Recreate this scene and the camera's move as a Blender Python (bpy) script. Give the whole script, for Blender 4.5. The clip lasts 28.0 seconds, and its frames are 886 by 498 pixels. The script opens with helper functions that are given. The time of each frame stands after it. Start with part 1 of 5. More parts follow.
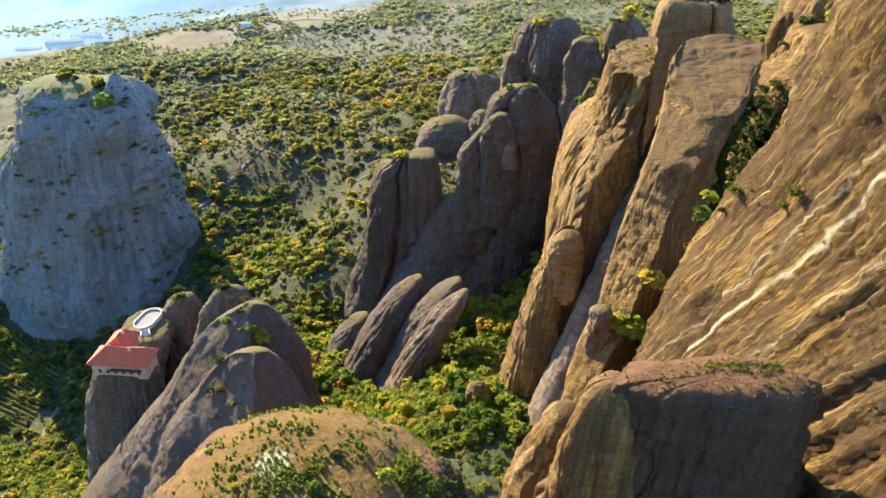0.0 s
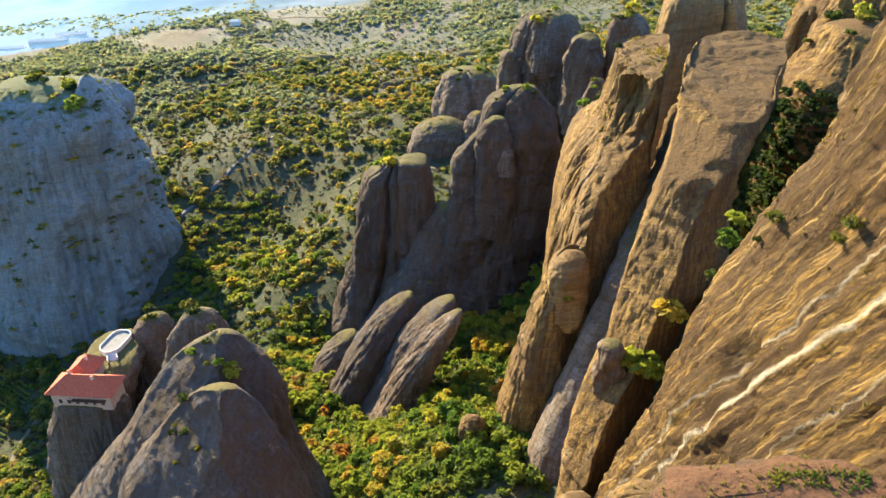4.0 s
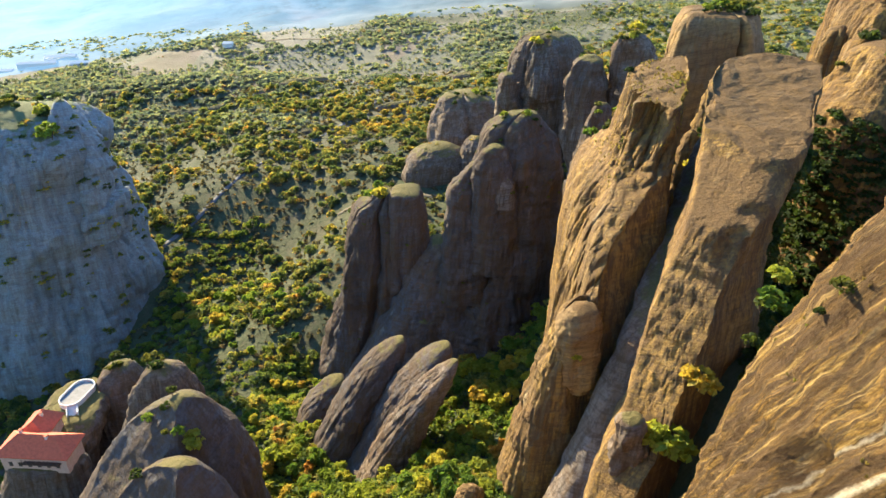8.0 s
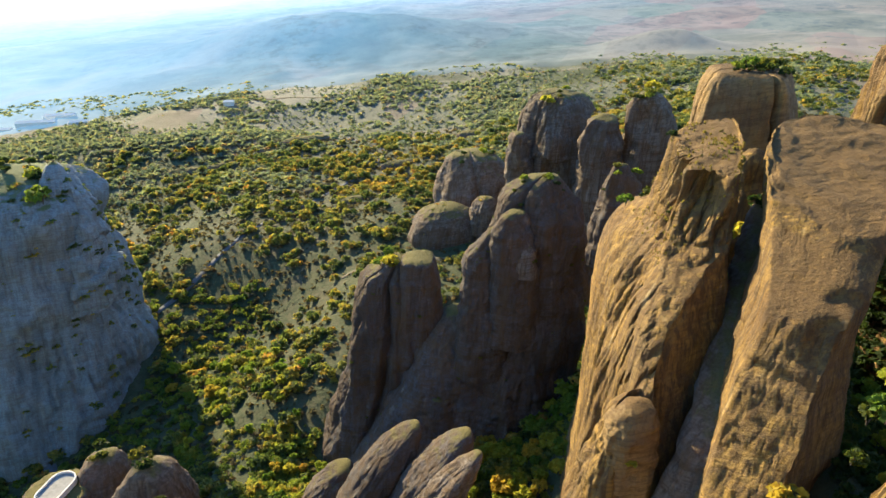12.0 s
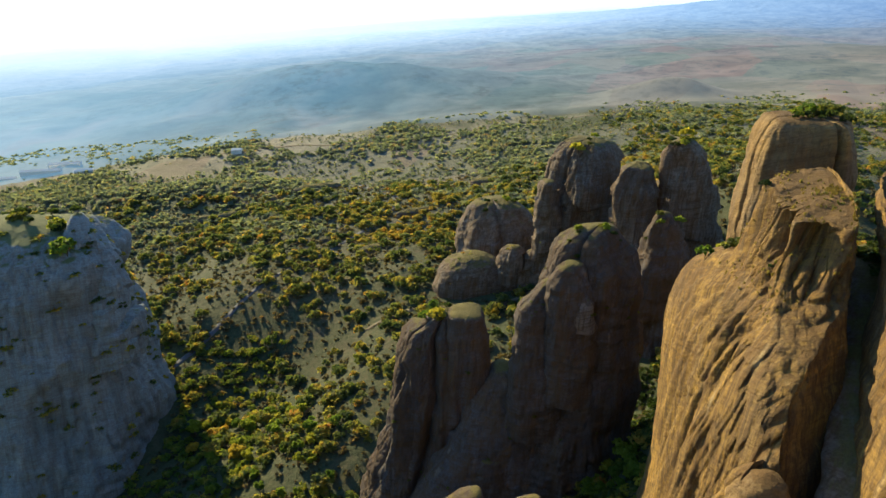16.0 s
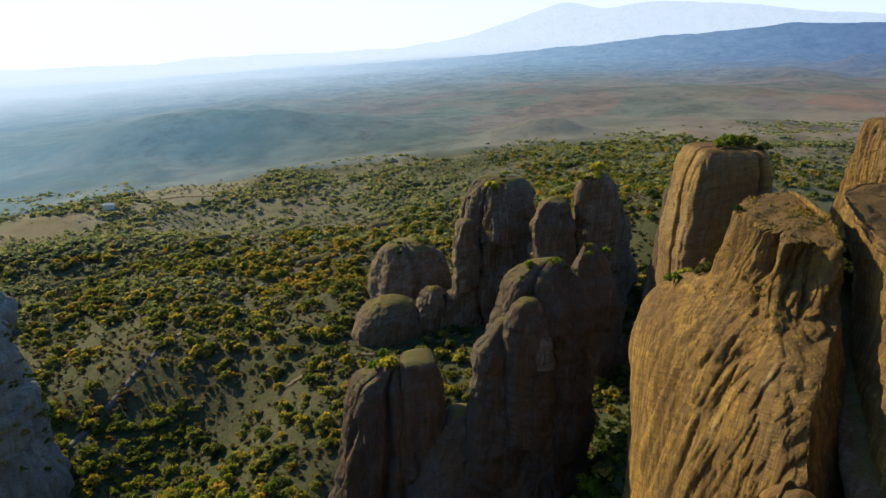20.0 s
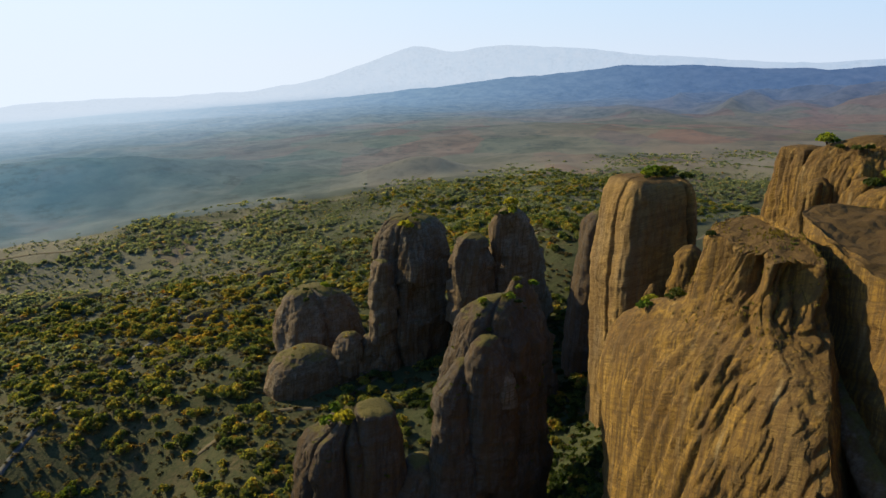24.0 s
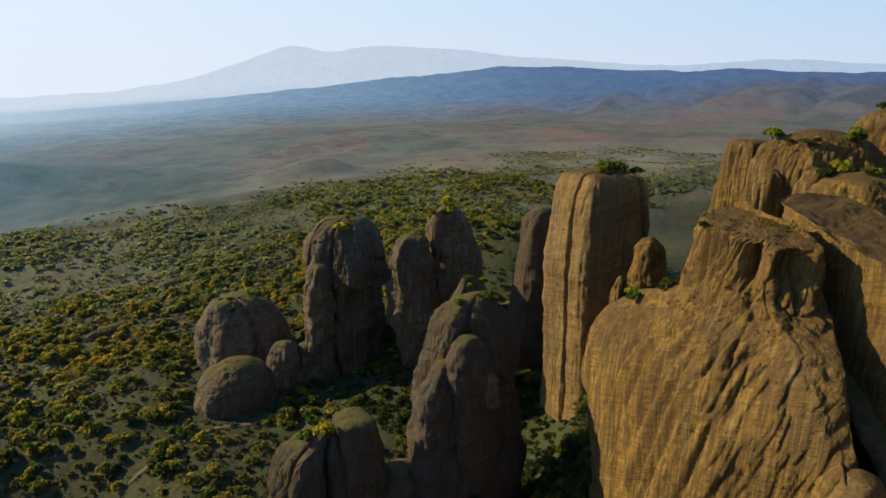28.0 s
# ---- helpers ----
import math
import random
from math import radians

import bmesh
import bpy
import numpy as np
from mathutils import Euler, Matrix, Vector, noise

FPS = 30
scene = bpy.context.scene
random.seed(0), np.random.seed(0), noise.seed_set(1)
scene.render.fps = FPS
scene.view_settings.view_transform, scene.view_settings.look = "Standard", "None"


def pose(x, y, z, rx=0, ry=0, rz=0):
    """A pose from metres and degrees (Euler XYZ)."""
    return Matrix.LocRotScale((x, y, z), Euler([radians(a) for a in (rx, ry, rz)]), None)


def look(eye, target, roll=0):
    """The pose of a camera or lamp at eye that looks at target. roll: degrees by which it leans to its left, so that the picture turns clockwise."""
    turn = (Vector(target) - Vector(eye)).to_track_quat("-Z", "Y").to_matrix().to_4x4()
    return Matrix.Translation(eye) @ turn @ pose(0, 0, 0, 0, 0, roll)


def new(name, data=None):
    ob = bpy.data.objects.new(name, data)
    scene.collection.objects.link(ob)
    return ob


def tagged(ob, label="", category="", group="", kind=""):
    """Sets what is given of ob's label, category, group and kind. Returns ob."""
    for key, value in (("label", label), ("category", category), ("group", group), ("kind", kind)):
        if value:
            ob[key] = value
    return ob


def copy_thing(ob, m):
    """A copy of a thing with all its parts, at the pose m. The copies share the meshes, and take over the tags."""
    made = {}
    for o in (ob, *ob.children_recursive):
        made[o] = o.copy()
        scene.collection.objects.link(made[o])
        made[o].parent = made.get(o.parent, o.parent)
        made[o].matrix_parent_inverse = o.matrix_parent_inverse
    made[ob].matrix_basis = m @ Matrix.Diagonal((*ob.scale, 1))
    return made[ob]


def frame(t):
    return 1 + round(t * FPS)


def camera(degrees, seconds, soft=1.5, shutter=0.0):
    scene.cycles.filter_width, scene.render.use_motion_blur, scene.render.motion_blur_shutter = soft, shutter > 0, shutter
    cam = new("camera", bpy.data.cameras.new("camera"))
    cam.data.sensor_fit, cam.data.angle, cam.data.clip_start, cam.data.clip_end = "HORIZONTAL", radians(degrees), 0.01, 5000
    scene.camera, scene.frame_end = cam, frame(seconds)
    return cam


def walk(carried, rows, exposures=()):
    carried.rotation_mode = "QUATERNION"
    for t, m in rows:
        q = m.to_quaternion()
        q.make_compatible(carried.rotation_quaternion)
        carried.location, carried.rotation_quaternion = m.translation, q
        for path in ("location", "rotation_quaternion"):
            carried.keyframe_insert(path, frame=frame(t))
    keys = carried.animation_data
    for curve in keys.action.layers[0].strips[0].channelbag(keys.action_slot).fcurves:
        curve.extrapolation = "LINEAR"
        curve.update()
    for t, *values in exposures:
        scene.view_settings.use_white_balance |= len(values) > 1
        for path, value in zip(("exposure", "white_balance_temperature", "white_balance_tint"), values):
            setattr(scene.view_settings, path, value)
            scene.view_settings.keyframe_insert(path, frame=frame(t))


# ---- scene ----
cam = camera(65.01, 28.0, 1.5)
PATH = [
    (0.0, pose(0.00, 0.00, -0.00, 58.95, -0.21, -0.00)),
    (0.5, pose(0.29, 2.63, -0.75, 58.88, -0.17, -0.05)),
    (1.0, pose(0.57, 5.28, -1.47, 58.81, -0.14, -0.09)),
    (1.5, pose(0.84, 7.96, -2.17, 58.77, -0.13, -0.11)),
    (2.0, pose(1.12, 10.67, -2.83, 58.72, -0.12, -0.14)),
    (2.5, pose(1.39, 13.43, -3.47, 58.68, -0.13, -0.17)),
    (3.0, pose(1.67, 16.24, -4.09, 58.68, -0.13, -0.22)),
    (3.5, pose(1.94, 19.09, -4.70, 58.72, -0.11, -0.27)),
    (5.5, pose(3.32, 30.89, -7.26, 58.78, 0.01, -0.40)),
    (6.0, pose(3.61, 33.80, -7.91, 58.81, 0.01, -0.43)),
    (6.5, pose(3.86, 36.68, -8.56, 58.89, -0.01, -0.46)),
    (7.0, pose(4.05, 39.54, -9.22, 59.34, -0.01, -0.48)),
    (7.5, pose(4.11, 42.37, -9.89, 59.79, 0.01, -0.50)),
    (8.0, pose(4.02, 45.21, -10.54, 60.35, 0.01, -0.49)),
    (8.5, pose(3.75, 48.04, -11.15, 60.95, 0.00, -0.51)),
    (9.0, pose(3.33, 50.81, -11.71, 61.53, 0.03, -0.54)),
    (9.5, pose(2.75, 53.51, -12.20, 62.09, 0.04, -0.59)),
    (10.0, pose(2.03, 56.12, -12.64, 62.73, 0.03, -0.59)),
    (10.5, pose(1.16, 58.60, -13.02, 63.24, -0.00, -0.65)),
    (11.0, pose(0.07, 60.98, -13.36, 63.80, -0.03, -0.71)),
    (11.5, pose(-1.28, 63.26, -13.65, 64.24, 0.01, -0.82)),
    (12.0, pose(-2.89, 65.45, -13.90, 64.75, 0.10, -0.83)),
    (12.5, pose(-4.67, 67.53, -14.12, 65.18, 0.17, -0.90)),
    (14.5, pose(-14.88, 73.18, -14.82, 67.02, 0.13, -1.25)),
    (15.0, pose(-17.92, 74.18, -15.07, 67.55, 0.14, -1.29)),
    (15.5, pose(-21.00, 75.13, -15.34, 68.01, 0.13, -1.40)),
    (16.0, pose(-24.10, 76.07, -15.62, 68.49, 0.12, -1.60)),
    (16.5, pose(-27.22, 77.07, -15.91, 68.93, 0.09, -1.74)),
    (17.0, pose(-30.39, 78.21, -16.23, 69.40, 0.07, -2.30)),
    (17.5, pose(-33.59, 79.47, -16.58, 69.83, 0.06, -4.12)),
    (18.0, pose(-36.83, 80.84, -16.96, 70.29, 0.08, -6.63)),
    (18.5, pose(-40.10, 82.26, -17.33, 70.74, 0.10, -8.67)),
    (19.0, pose(-43.39, 83.72, -17.68, 71.18, 0.09, -10.17)),
    (19.5, pose(-46.67, 85.20, -17.99, 71.58, 0.04, -11.38)),
    (20.0, pose(-49.97, 86.74, -18.27, 72.03, 0.03, -12.62)),
    (20.5, pose(-53.29, 88.31, -18.53, 72.43, 0.02, -13.95)),
    (22.5, pose(-67.24, 96.17, -19.41, 74.07, 0.03, -19.76)),
    (23.0, pose(-70.76, 98.50, -19.59, 74.47, 0.05, -21.49)),
    (23.5, pose(-74.27, 100.86, -19.78, 74.87, 0.07, -23.20)),
    (24.0, pose(-77.73, 103.21, -19.96, 75.29, 0.09, -24.59)),
    (24.5, pose(-81.15, 105.54, -20.15, 75.40, 0.05, -25.79)),
    (25.0, pose(-84.50, 107.88, -20.34, 75.40, 0.00, -26.85)),
    (25.5, pose(-87.78, 110.25, -20.53, 75.38, -0.03, -28.01)),
    (26.0, pose(-90.97, 112.66, -20.71, 75.39, -0.06, -29.06)),
    (26.5, pose(-94.11, 115.15, -20.88, 75.38, -0.09, -30.12)),
    (27.0, pose(-97.20, 117.74, -21.04, 75.38, -0.11, -31.51)),
    (27.5, pose(-100.26, 120.40, -21.20, 75.37, -0.18, -33.15)),
    (28.0, pose(-103.30, 123.08, -21.36, 75.37, -0.26, -34.70)),
]
EXPOSURES = ((0, 2.0, 5150, 15), (8, 1.98, 5150, 15), (12.5, 1.58, 5250, 12), (17, 0.87, 5450, 9), (21, 0.36, 5600, 8), (28, 0.12, 5650, 8))
walk(cam, PATH, EXPOSURES)

# ---- light ----
SUN_AZ, SUN_EL = -35.0, 23.0          # degrees clockwise from +y, and above the horizon
sun_dir = Vector((math.sin(radians(SUN_AZ)) * math.cos(radians(SUN_EL)),
                  math.cos(radians(SUN_AZ)) * math.cos(radians(SUN_EL)), math.sin(radians(SUN_EL))))
world = bpy.data.worlds.new("sky")
scene.world = world
world.use_nodes = True
wn = world.node_tree
sky = wn.nodes.new("ShaderNodeTexSky")
sky.sky_type, sky.sun_disc = "NISHITA", False
sky.sun_elevation, sky.sun_rotation = radians(SUN_EL), radians(SUN_AZ)
sky.air_density, sky.dust_density, sky.ozone_density = 2.0, 0.2, 6.0
wn.nodes["Background"].inputs[1].default_value = 0.075
wn.links.new(sky.outputs[0], wn.nodes["Background"].inputs[0])
sun = new("sun", bpy.data.lights.new("sun", "SUN"))
sun.data.energy, sun.data.angle, sun.data.color = 5.0, radians(0.6), (1.0, 0.74, 0.32)
sun.matrix_world = look(sun_dir * 1000, (0, 0, 0))

# ---- materials ----


def nodes_of(name):
    m = bpy.data.materials.new(name)
    m.use_nodes = True
    nt = m.node_tree
    return m, nt, nt.nodes["Principled BSDF"]


def add(nt, kind, **sets):
    n = nt.nodes.new(kind)
    for k, v in sets.items():
        n.inputs[k].default_value = v
    return n


def place_of(nt, scale=(1, 1, 1), turn=(0, 0, 0)):
    """World position, turned first and then stretched."""
    out = nt.nodes.new("ShaderNodeNewGeometry").outputs["Position"]
    for key, value in (("Rotation", [radians(a) for a in turn]), ("Scale", scale)):
        m = nt.nodes.new("ShaderNodeMapping")
        m.inputs[key].default_value = value
        nt.links.new(out, m.inputs["Vector"])
        out = m.outputs[0]
    return out


def noise_of(nt, scale, vec, detail=4.0, rough=0.55):
    n = add(nt, "ShaderNodeTexNoise", Scale=scale, Detail=detail, Roughness=rough)
    nt.links.new(vec, n.inputs["Vector"])
    return n.outputs["Fac"]


def ramp_of(nt, fac, stops):
    r = nt.nodes.new("ShaderNodeValToRGB")
    e = r.color_ramp.elements
    while len(e) < len(stops):
        e.new(0.5)
    for el, (p, c) in zip(e, stops):
        el.position = p
        el.color = (*c, 1) if len(c) == 3 else c
    nt.links.new(fac, r.inputs[0])
    return r.outputs["Color"]


def mix_of(nt, fac, a, b, blend="MIX"):
    m = nt.nodes.new("ShaderNodeMix")
    m.data_type, m.blend_type = "RGBA", blend
    ins = [m.inputs[0], m.inputs[6], m.inputs[7]]
    for sock, v in zip(ins, (fac, a, b)):
        if isinstance(v, (int, float)):
            sock.default_value = v
        elif isinstance(v, tuple):
            sock.default_value = (*v, 1)
        else:
            nt.links.new(v, sock)
    return m.outputs[2]


def math_of(nt, op, a, b=0.0):
    m = nt.nodes.new("ShaderNodeMath")
    m.operation = op
    for sock, v in zip(m.inputs, (a, b)):
        if isinstance(v, (int, float)):
            sock.default_value = v
        else:
            nt.links.new(v, sock)
    return m.outputs[0]


def bump_of(nt, height, strength, distance, under=None):
    b = add(nt, "ShaderNodeBump", Strength=strength, Distance=distance)
    nt.links.new(height, b.inputs["Height"])
    if under is not None:
        nt.links.new(under, b.inputs["Normal"])
    return b.outputs[0]




def rock_material(name, light, dark, grey, tops=(0.10, 0.085, 0.03), strike=20.0, lean=-4.0, vein=False, streaks=0.72, relief=1.0, bedding=0.5, wash=(0.42, 0.36, 0.28), bare=None, onset=0.47):
    """Weathered conglomerate: tan and brown beds, grey patches, dark water streaks, lichen and grass on the flat tops."""
    m, nt, p = nodes_of(name)
    plain = place_of(nt)
    info = nt.nodes.new("ShaderNodeObjectInfo")
    big = noise_of(nt, 0.035, plain, 5)
    col = ramp_of(nt, big, ((0.32, dark), (0.62, light)))
    patch = ramp_of(nt, noise_of(nt, 0.06, place_of(nt, (1, 1, 0.5)), 6, 0.62), ((0.47, (0, 0, 0)), (0.66, (1, 1, 1))))
    col = mix_of(nt, math_of(nt, "MULTIPLY", patch, 0.75), col, grey)
    streak = noise_of(nt, 0.9, place_of(nt, (1, 1, 0.045), (0, lean, 0)), 6, 0.65)
    col = mix_of(nt, math_of(nt, "MULTIPLY", ramp_of(nt, streak, ((onset, (0, 0, 0)), (onset + 0.13, (1, 1, 1)))), streaks), col, (0.062, 0.044, 0.028))
    pale = noise_of(nt, 0.3, place_of(nt, (1, 1, 0.05), (3, lean, 0)), 4, 0.5)
    col = mix_of(nt, math_of(nt, "MULTIPLY", ramp_of(nt, pale, ((0.62, (0, 0, 0)), (0.74, (1, 1, 1)))), 0.7 * streaks), col, wash)
    beds = noise_of(nt, 0.5, place_of(nt, (0.10, 0.10, 1.0), (strike, 12, 0)), 6, 0.65)
    col = mix_of(nt, math_of(nt, "MULTIPLY", ramp_of(nt, beds, ((0.38, (1, 1, 1)), (0.50, (0, 0, 0)))), bedding), col, (0.105, 0.068, 0.036))
    lamina = noise_of(nt, 1.7, place_of(nt, (0.12, 0.12, 1.0), (strike, 9, 0)), 5, 0.6)
    col = mix_of(nt, math_of(nt, "MULTIPLY", ramp_of(nt, lamina, ((0.40, (1, 1, 1)), (0.52, (0, 0, 0)))), 0.6 * bedding + 0.15), col, (0.085, 0.055, 0.033))
    grain = noise_of(nt, 1.6, plain, 8, 0.7)
    col = mix_of(nt, 0.55, col, ramp_of(nt, grain, ((0.25, (0.32, 0.32, 0.32)), (0.75, (0.82, 0.82, 0.82)))), "OVERLAY")
    broad = noise_of(nt, 0.28, place_of(nt, (1, 1, 0.06), (0, lean, 0)), 5, 0.6)
    col = mix_of(nt, math_of(nt, "MULTIPLY", ramp_of(nt, broad, ((0.47, (0, 0, 0)), (0.60, (1, 1, 1)))), 0.8 * streaks), col, (0.12, 0.072, 0.032))
    if vein:
        flow = nt.nodes.new("ShaderNodeNewGeometry")
        split = nt.nodes.new("ShaderNodeSeparateXYZ")
        nt.links.new(flow.outputs["Position"], split.inputs[0])
        joined = nt.nodes.new("ShaderNodeCombineXYZ")
        nt.links.new(math_of(nt, "ADD", split.outputs["Y"], math_of(nt, "MULTIPLY", split.outputs["Z"], 0.26)), joined.inputs[0])
        nt.links.new(math_of(nt, "MULTIPLY", split.outputs["Z"], 0.05), joined.inputs[1])
        nt.links.new(math_of(nt, "MULTIPLY", split.outputs["X"], 0.08), joined.inputs[2])
        lines = noise_of(nt, 0.8, joined.outputs[0], 7, 0.68)
        strata = noise_of(nt, 3.0, joined.outputs[0], 8, 0.75)
        col = mix_of(nt, ramp_of(nt, strata, ((0.38, (0.8, 0.8, 0.8)), (0.50, (0, 0, 0)))), col, (0.10, 0.055, 0.016))
        col = mix_of(nt, ramp_of(nt, lines, ((0.40, (0.85, 0.85, 0.85)), (0.50, (0, 0, 0)))), col, (0.085, 0.052, 0.024))
        col = mix_of(nt, ramp_of(nt, lines, ((0.56, (0, 0, 0)), (0.66, (0.8, 0.8, 0.8)))), col, (0.54, 0.37, 0.12))
        # pale seeps run down the wall from its upper edge to the hollow
        g = nt.nodes.new("ShaderNodeNewGeometry")
        s = nt.nodes.new("ShaderNodeSeparateXYZ")
        nt.links.new(g.outputs["Position"], s.inputs[0])
        base = math_of(nt, "ADD", s.outputs["Y"], math_of(nt, "MULTIPLY", s.outputs["Z"], 0.26))
        for at, thin, seen in ((80.6, 1.15, 0.95), (86.4, 2.2, 0.65), (69.5, 2.6, 0.4)):
            across = math_of(nt, "ADD", math_of(nt, "SUBTRACT", base, at), math_of(nt, "MULTIPLY", math_of(nt, "SUBTRACT", noise_of(nt, 0.10, plain, 6, 0.62), 0.5), 6.0))
            band = math_of(nt, "SUBTRACT", 1.0, math_of(nt, "MULTIPLY", math_of(nt, "ABSOLUTE", across), thin))
            band.node.use_clamp = True
            col = mix_of(nt, math_of(nt, "MULTIPLY", math_of(nt, "MULTIPLY", band, ramp_of(nt, noise_of(nt, 0.25, plain, 6, 0.65), ((0.30, (0, 0, 0)), (0.48, (1, 1, 1))))), seen), col, (0.60, 0.52, 0.38))
    if bare:
        # freshly broken pale stone
        away = nt.nodes.new("ShaderNodeVectorMath")
        away.operation = "DISTANCE"
        nt.links.new(plain, away.inputs[0])
        away.inputs[1].default_value = bare[:3]
        near = math_of(nt, "SUBTRACT", bare[3], math_of(nt, "ADD", away.outputs["Value"], math_of(nt, "MULTIPLY", noise_of(nt, 0.5, plain, 4), 2.4)))
        near = math_of(nt, "MULTIPLY", near, 2.5)
        near.node.use_clamp = True
    g = nt.nodes.new("ShaderNodeNewGeometry")
    s = nt.nodes.new("ShaderNodeSeparateXYZ")
    nt.links.new(g.outputs["Normal"], s.inputs[0])
    flat = math_of(nt, "ADD", s.outputs["Z"], math_of(nt, "MULTIPLY", noise_of(nt, 0.22, plain, 6, 0.7), 0.55))
    top = math_of(nt, "MULTIPLY", math_of(nt, "SUBTRACT", flat, 1.02), 6.0)
    top.node.use_clamp = True
    col = mix_of(nt, top, col, ramp_of(nt, grain, ((0.3, tops), (0.7, tuple(1.7 * c for c in tops)))))
    if bare:
        col = mix_of(nt, near, col, (0.46, 0.37, 0.24))
    hsv = nt.nodes.new("ShaderNodeHueSaturation")
    nt.links.new(col, hsv.inputs["Color"])
    nt.links.new(math_of(nt, "ADD", 0.88, math_of(nt, "MULTIPLY", info.outputs["Random"], 0.24)), hsv.inputs["Value"])
    nt.links.new(hsv.outputs[0], p.inputs["Base Color"])
    p.inputs["Roughness"].default_value = 0.92
    p.inputs["Specular IOR Level"].default_value = 0.2
    b = bump_of(nt, beds, min(1.0, 1.4 * relief * bedding), 0.8)
    b = bump_of(nt, lamina, min(1.0, 0.4 + bedding), 0.35, b)
    if vein:
        b = bump_of(nt, lines, 1.0, 1.6, b)
        b = bump_of(nt, strata, 0.9, 0.5, b)
    b = bump_of(nt, streak, 0.6 * relief, 0.7, b)
    pits = noise_of(nt, 0.55, plain, 8, 0.75)
    b = bump_of(nt, pits, 0.5 * relief, 0.5, b)
    b = bump_of(nt, grain, 0.8, 0.5, b)
    nt.links.new(b, p.inputs["Normal"])
    return m


GOLD_TOP, GOLD_WASH = (0.10, 0.062, 0.025), (0.46, 0.36, 0.20)
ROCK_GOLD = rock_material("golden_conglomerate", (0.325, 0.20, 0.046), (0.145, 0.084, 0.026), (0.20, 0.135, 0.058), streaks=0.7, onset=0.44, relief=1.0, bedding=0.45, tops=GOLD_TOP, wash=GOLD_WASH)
ROCK_TOWER = rock_material("tan_conglomerate", (0.33, 0.215, 0.075), (0.16, 0.105, 0.048), (0.19, 0.145, 0.095), streaks=0.35, onset=0.5, relief=0.8, bedding=0.4, tops=GOLD_TOP, wash=GOLD_WASH)
ROCK_DOME = rock_material("orange_brown_conglomerate", (0.23, 0.125, 0.04), (0.09, 0.05, 0.022), (0.12, 0.085, 0.05), streaks=0.6, tops=(0.12, 0.072, 0.019), wash=GOLD_WASH, bare=(-15.4, 43.6, -48.8, 3.1))
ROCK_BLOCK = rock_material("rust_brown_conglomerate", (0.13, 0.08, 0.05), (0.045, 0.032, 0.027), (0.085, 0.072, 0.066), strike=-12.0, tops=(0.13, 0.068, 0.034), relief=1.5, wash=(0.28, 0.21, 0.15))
ROCK_BROWN = rock_material("brown_conglomerate", (0.122, 0.10, 0.09), (0.066, 0.056, 0.054), (0.118, 0.114, 0.12), strike=-12.0, streaks=0.55, wash=(0.32, 0.27, 0.22))
ROCK_GREY = rock_material("grey_conglomerate", (0.20, 0.155, 0.118), (0.12, 0.095, 0.08), (0.21, 0.195, 0.185), strike=6.0, streaks=0.6, wash=(0.33, 0.29, 0.24))
# blue-grey base: the haze over the far mountain is put into its rock colour
ROCK_HAZED = rock_material("haze_blue_rock", (0.25, 0.28, 0.30), (0.18, 0.205, 0.22), (0.23, 0.255, 0.275), tops=(0.10, 0.11, 0.05), streaks=0.25, bedding=0.15, relief=0.6)
ROCK_WALL = rock_material("banded_conglomerate", (0.38, 0.225, 0.04), (0.13, 0.075, 0.02), (0.21, 0.135, 0.045), strike=52.0, lean=-22.0, vein=True, streaks=0.8, onset=0.42, bedding=0.7, relief=1.2, tops=GOLD_TOP, wash=(0.46, 0.36, 0.21))


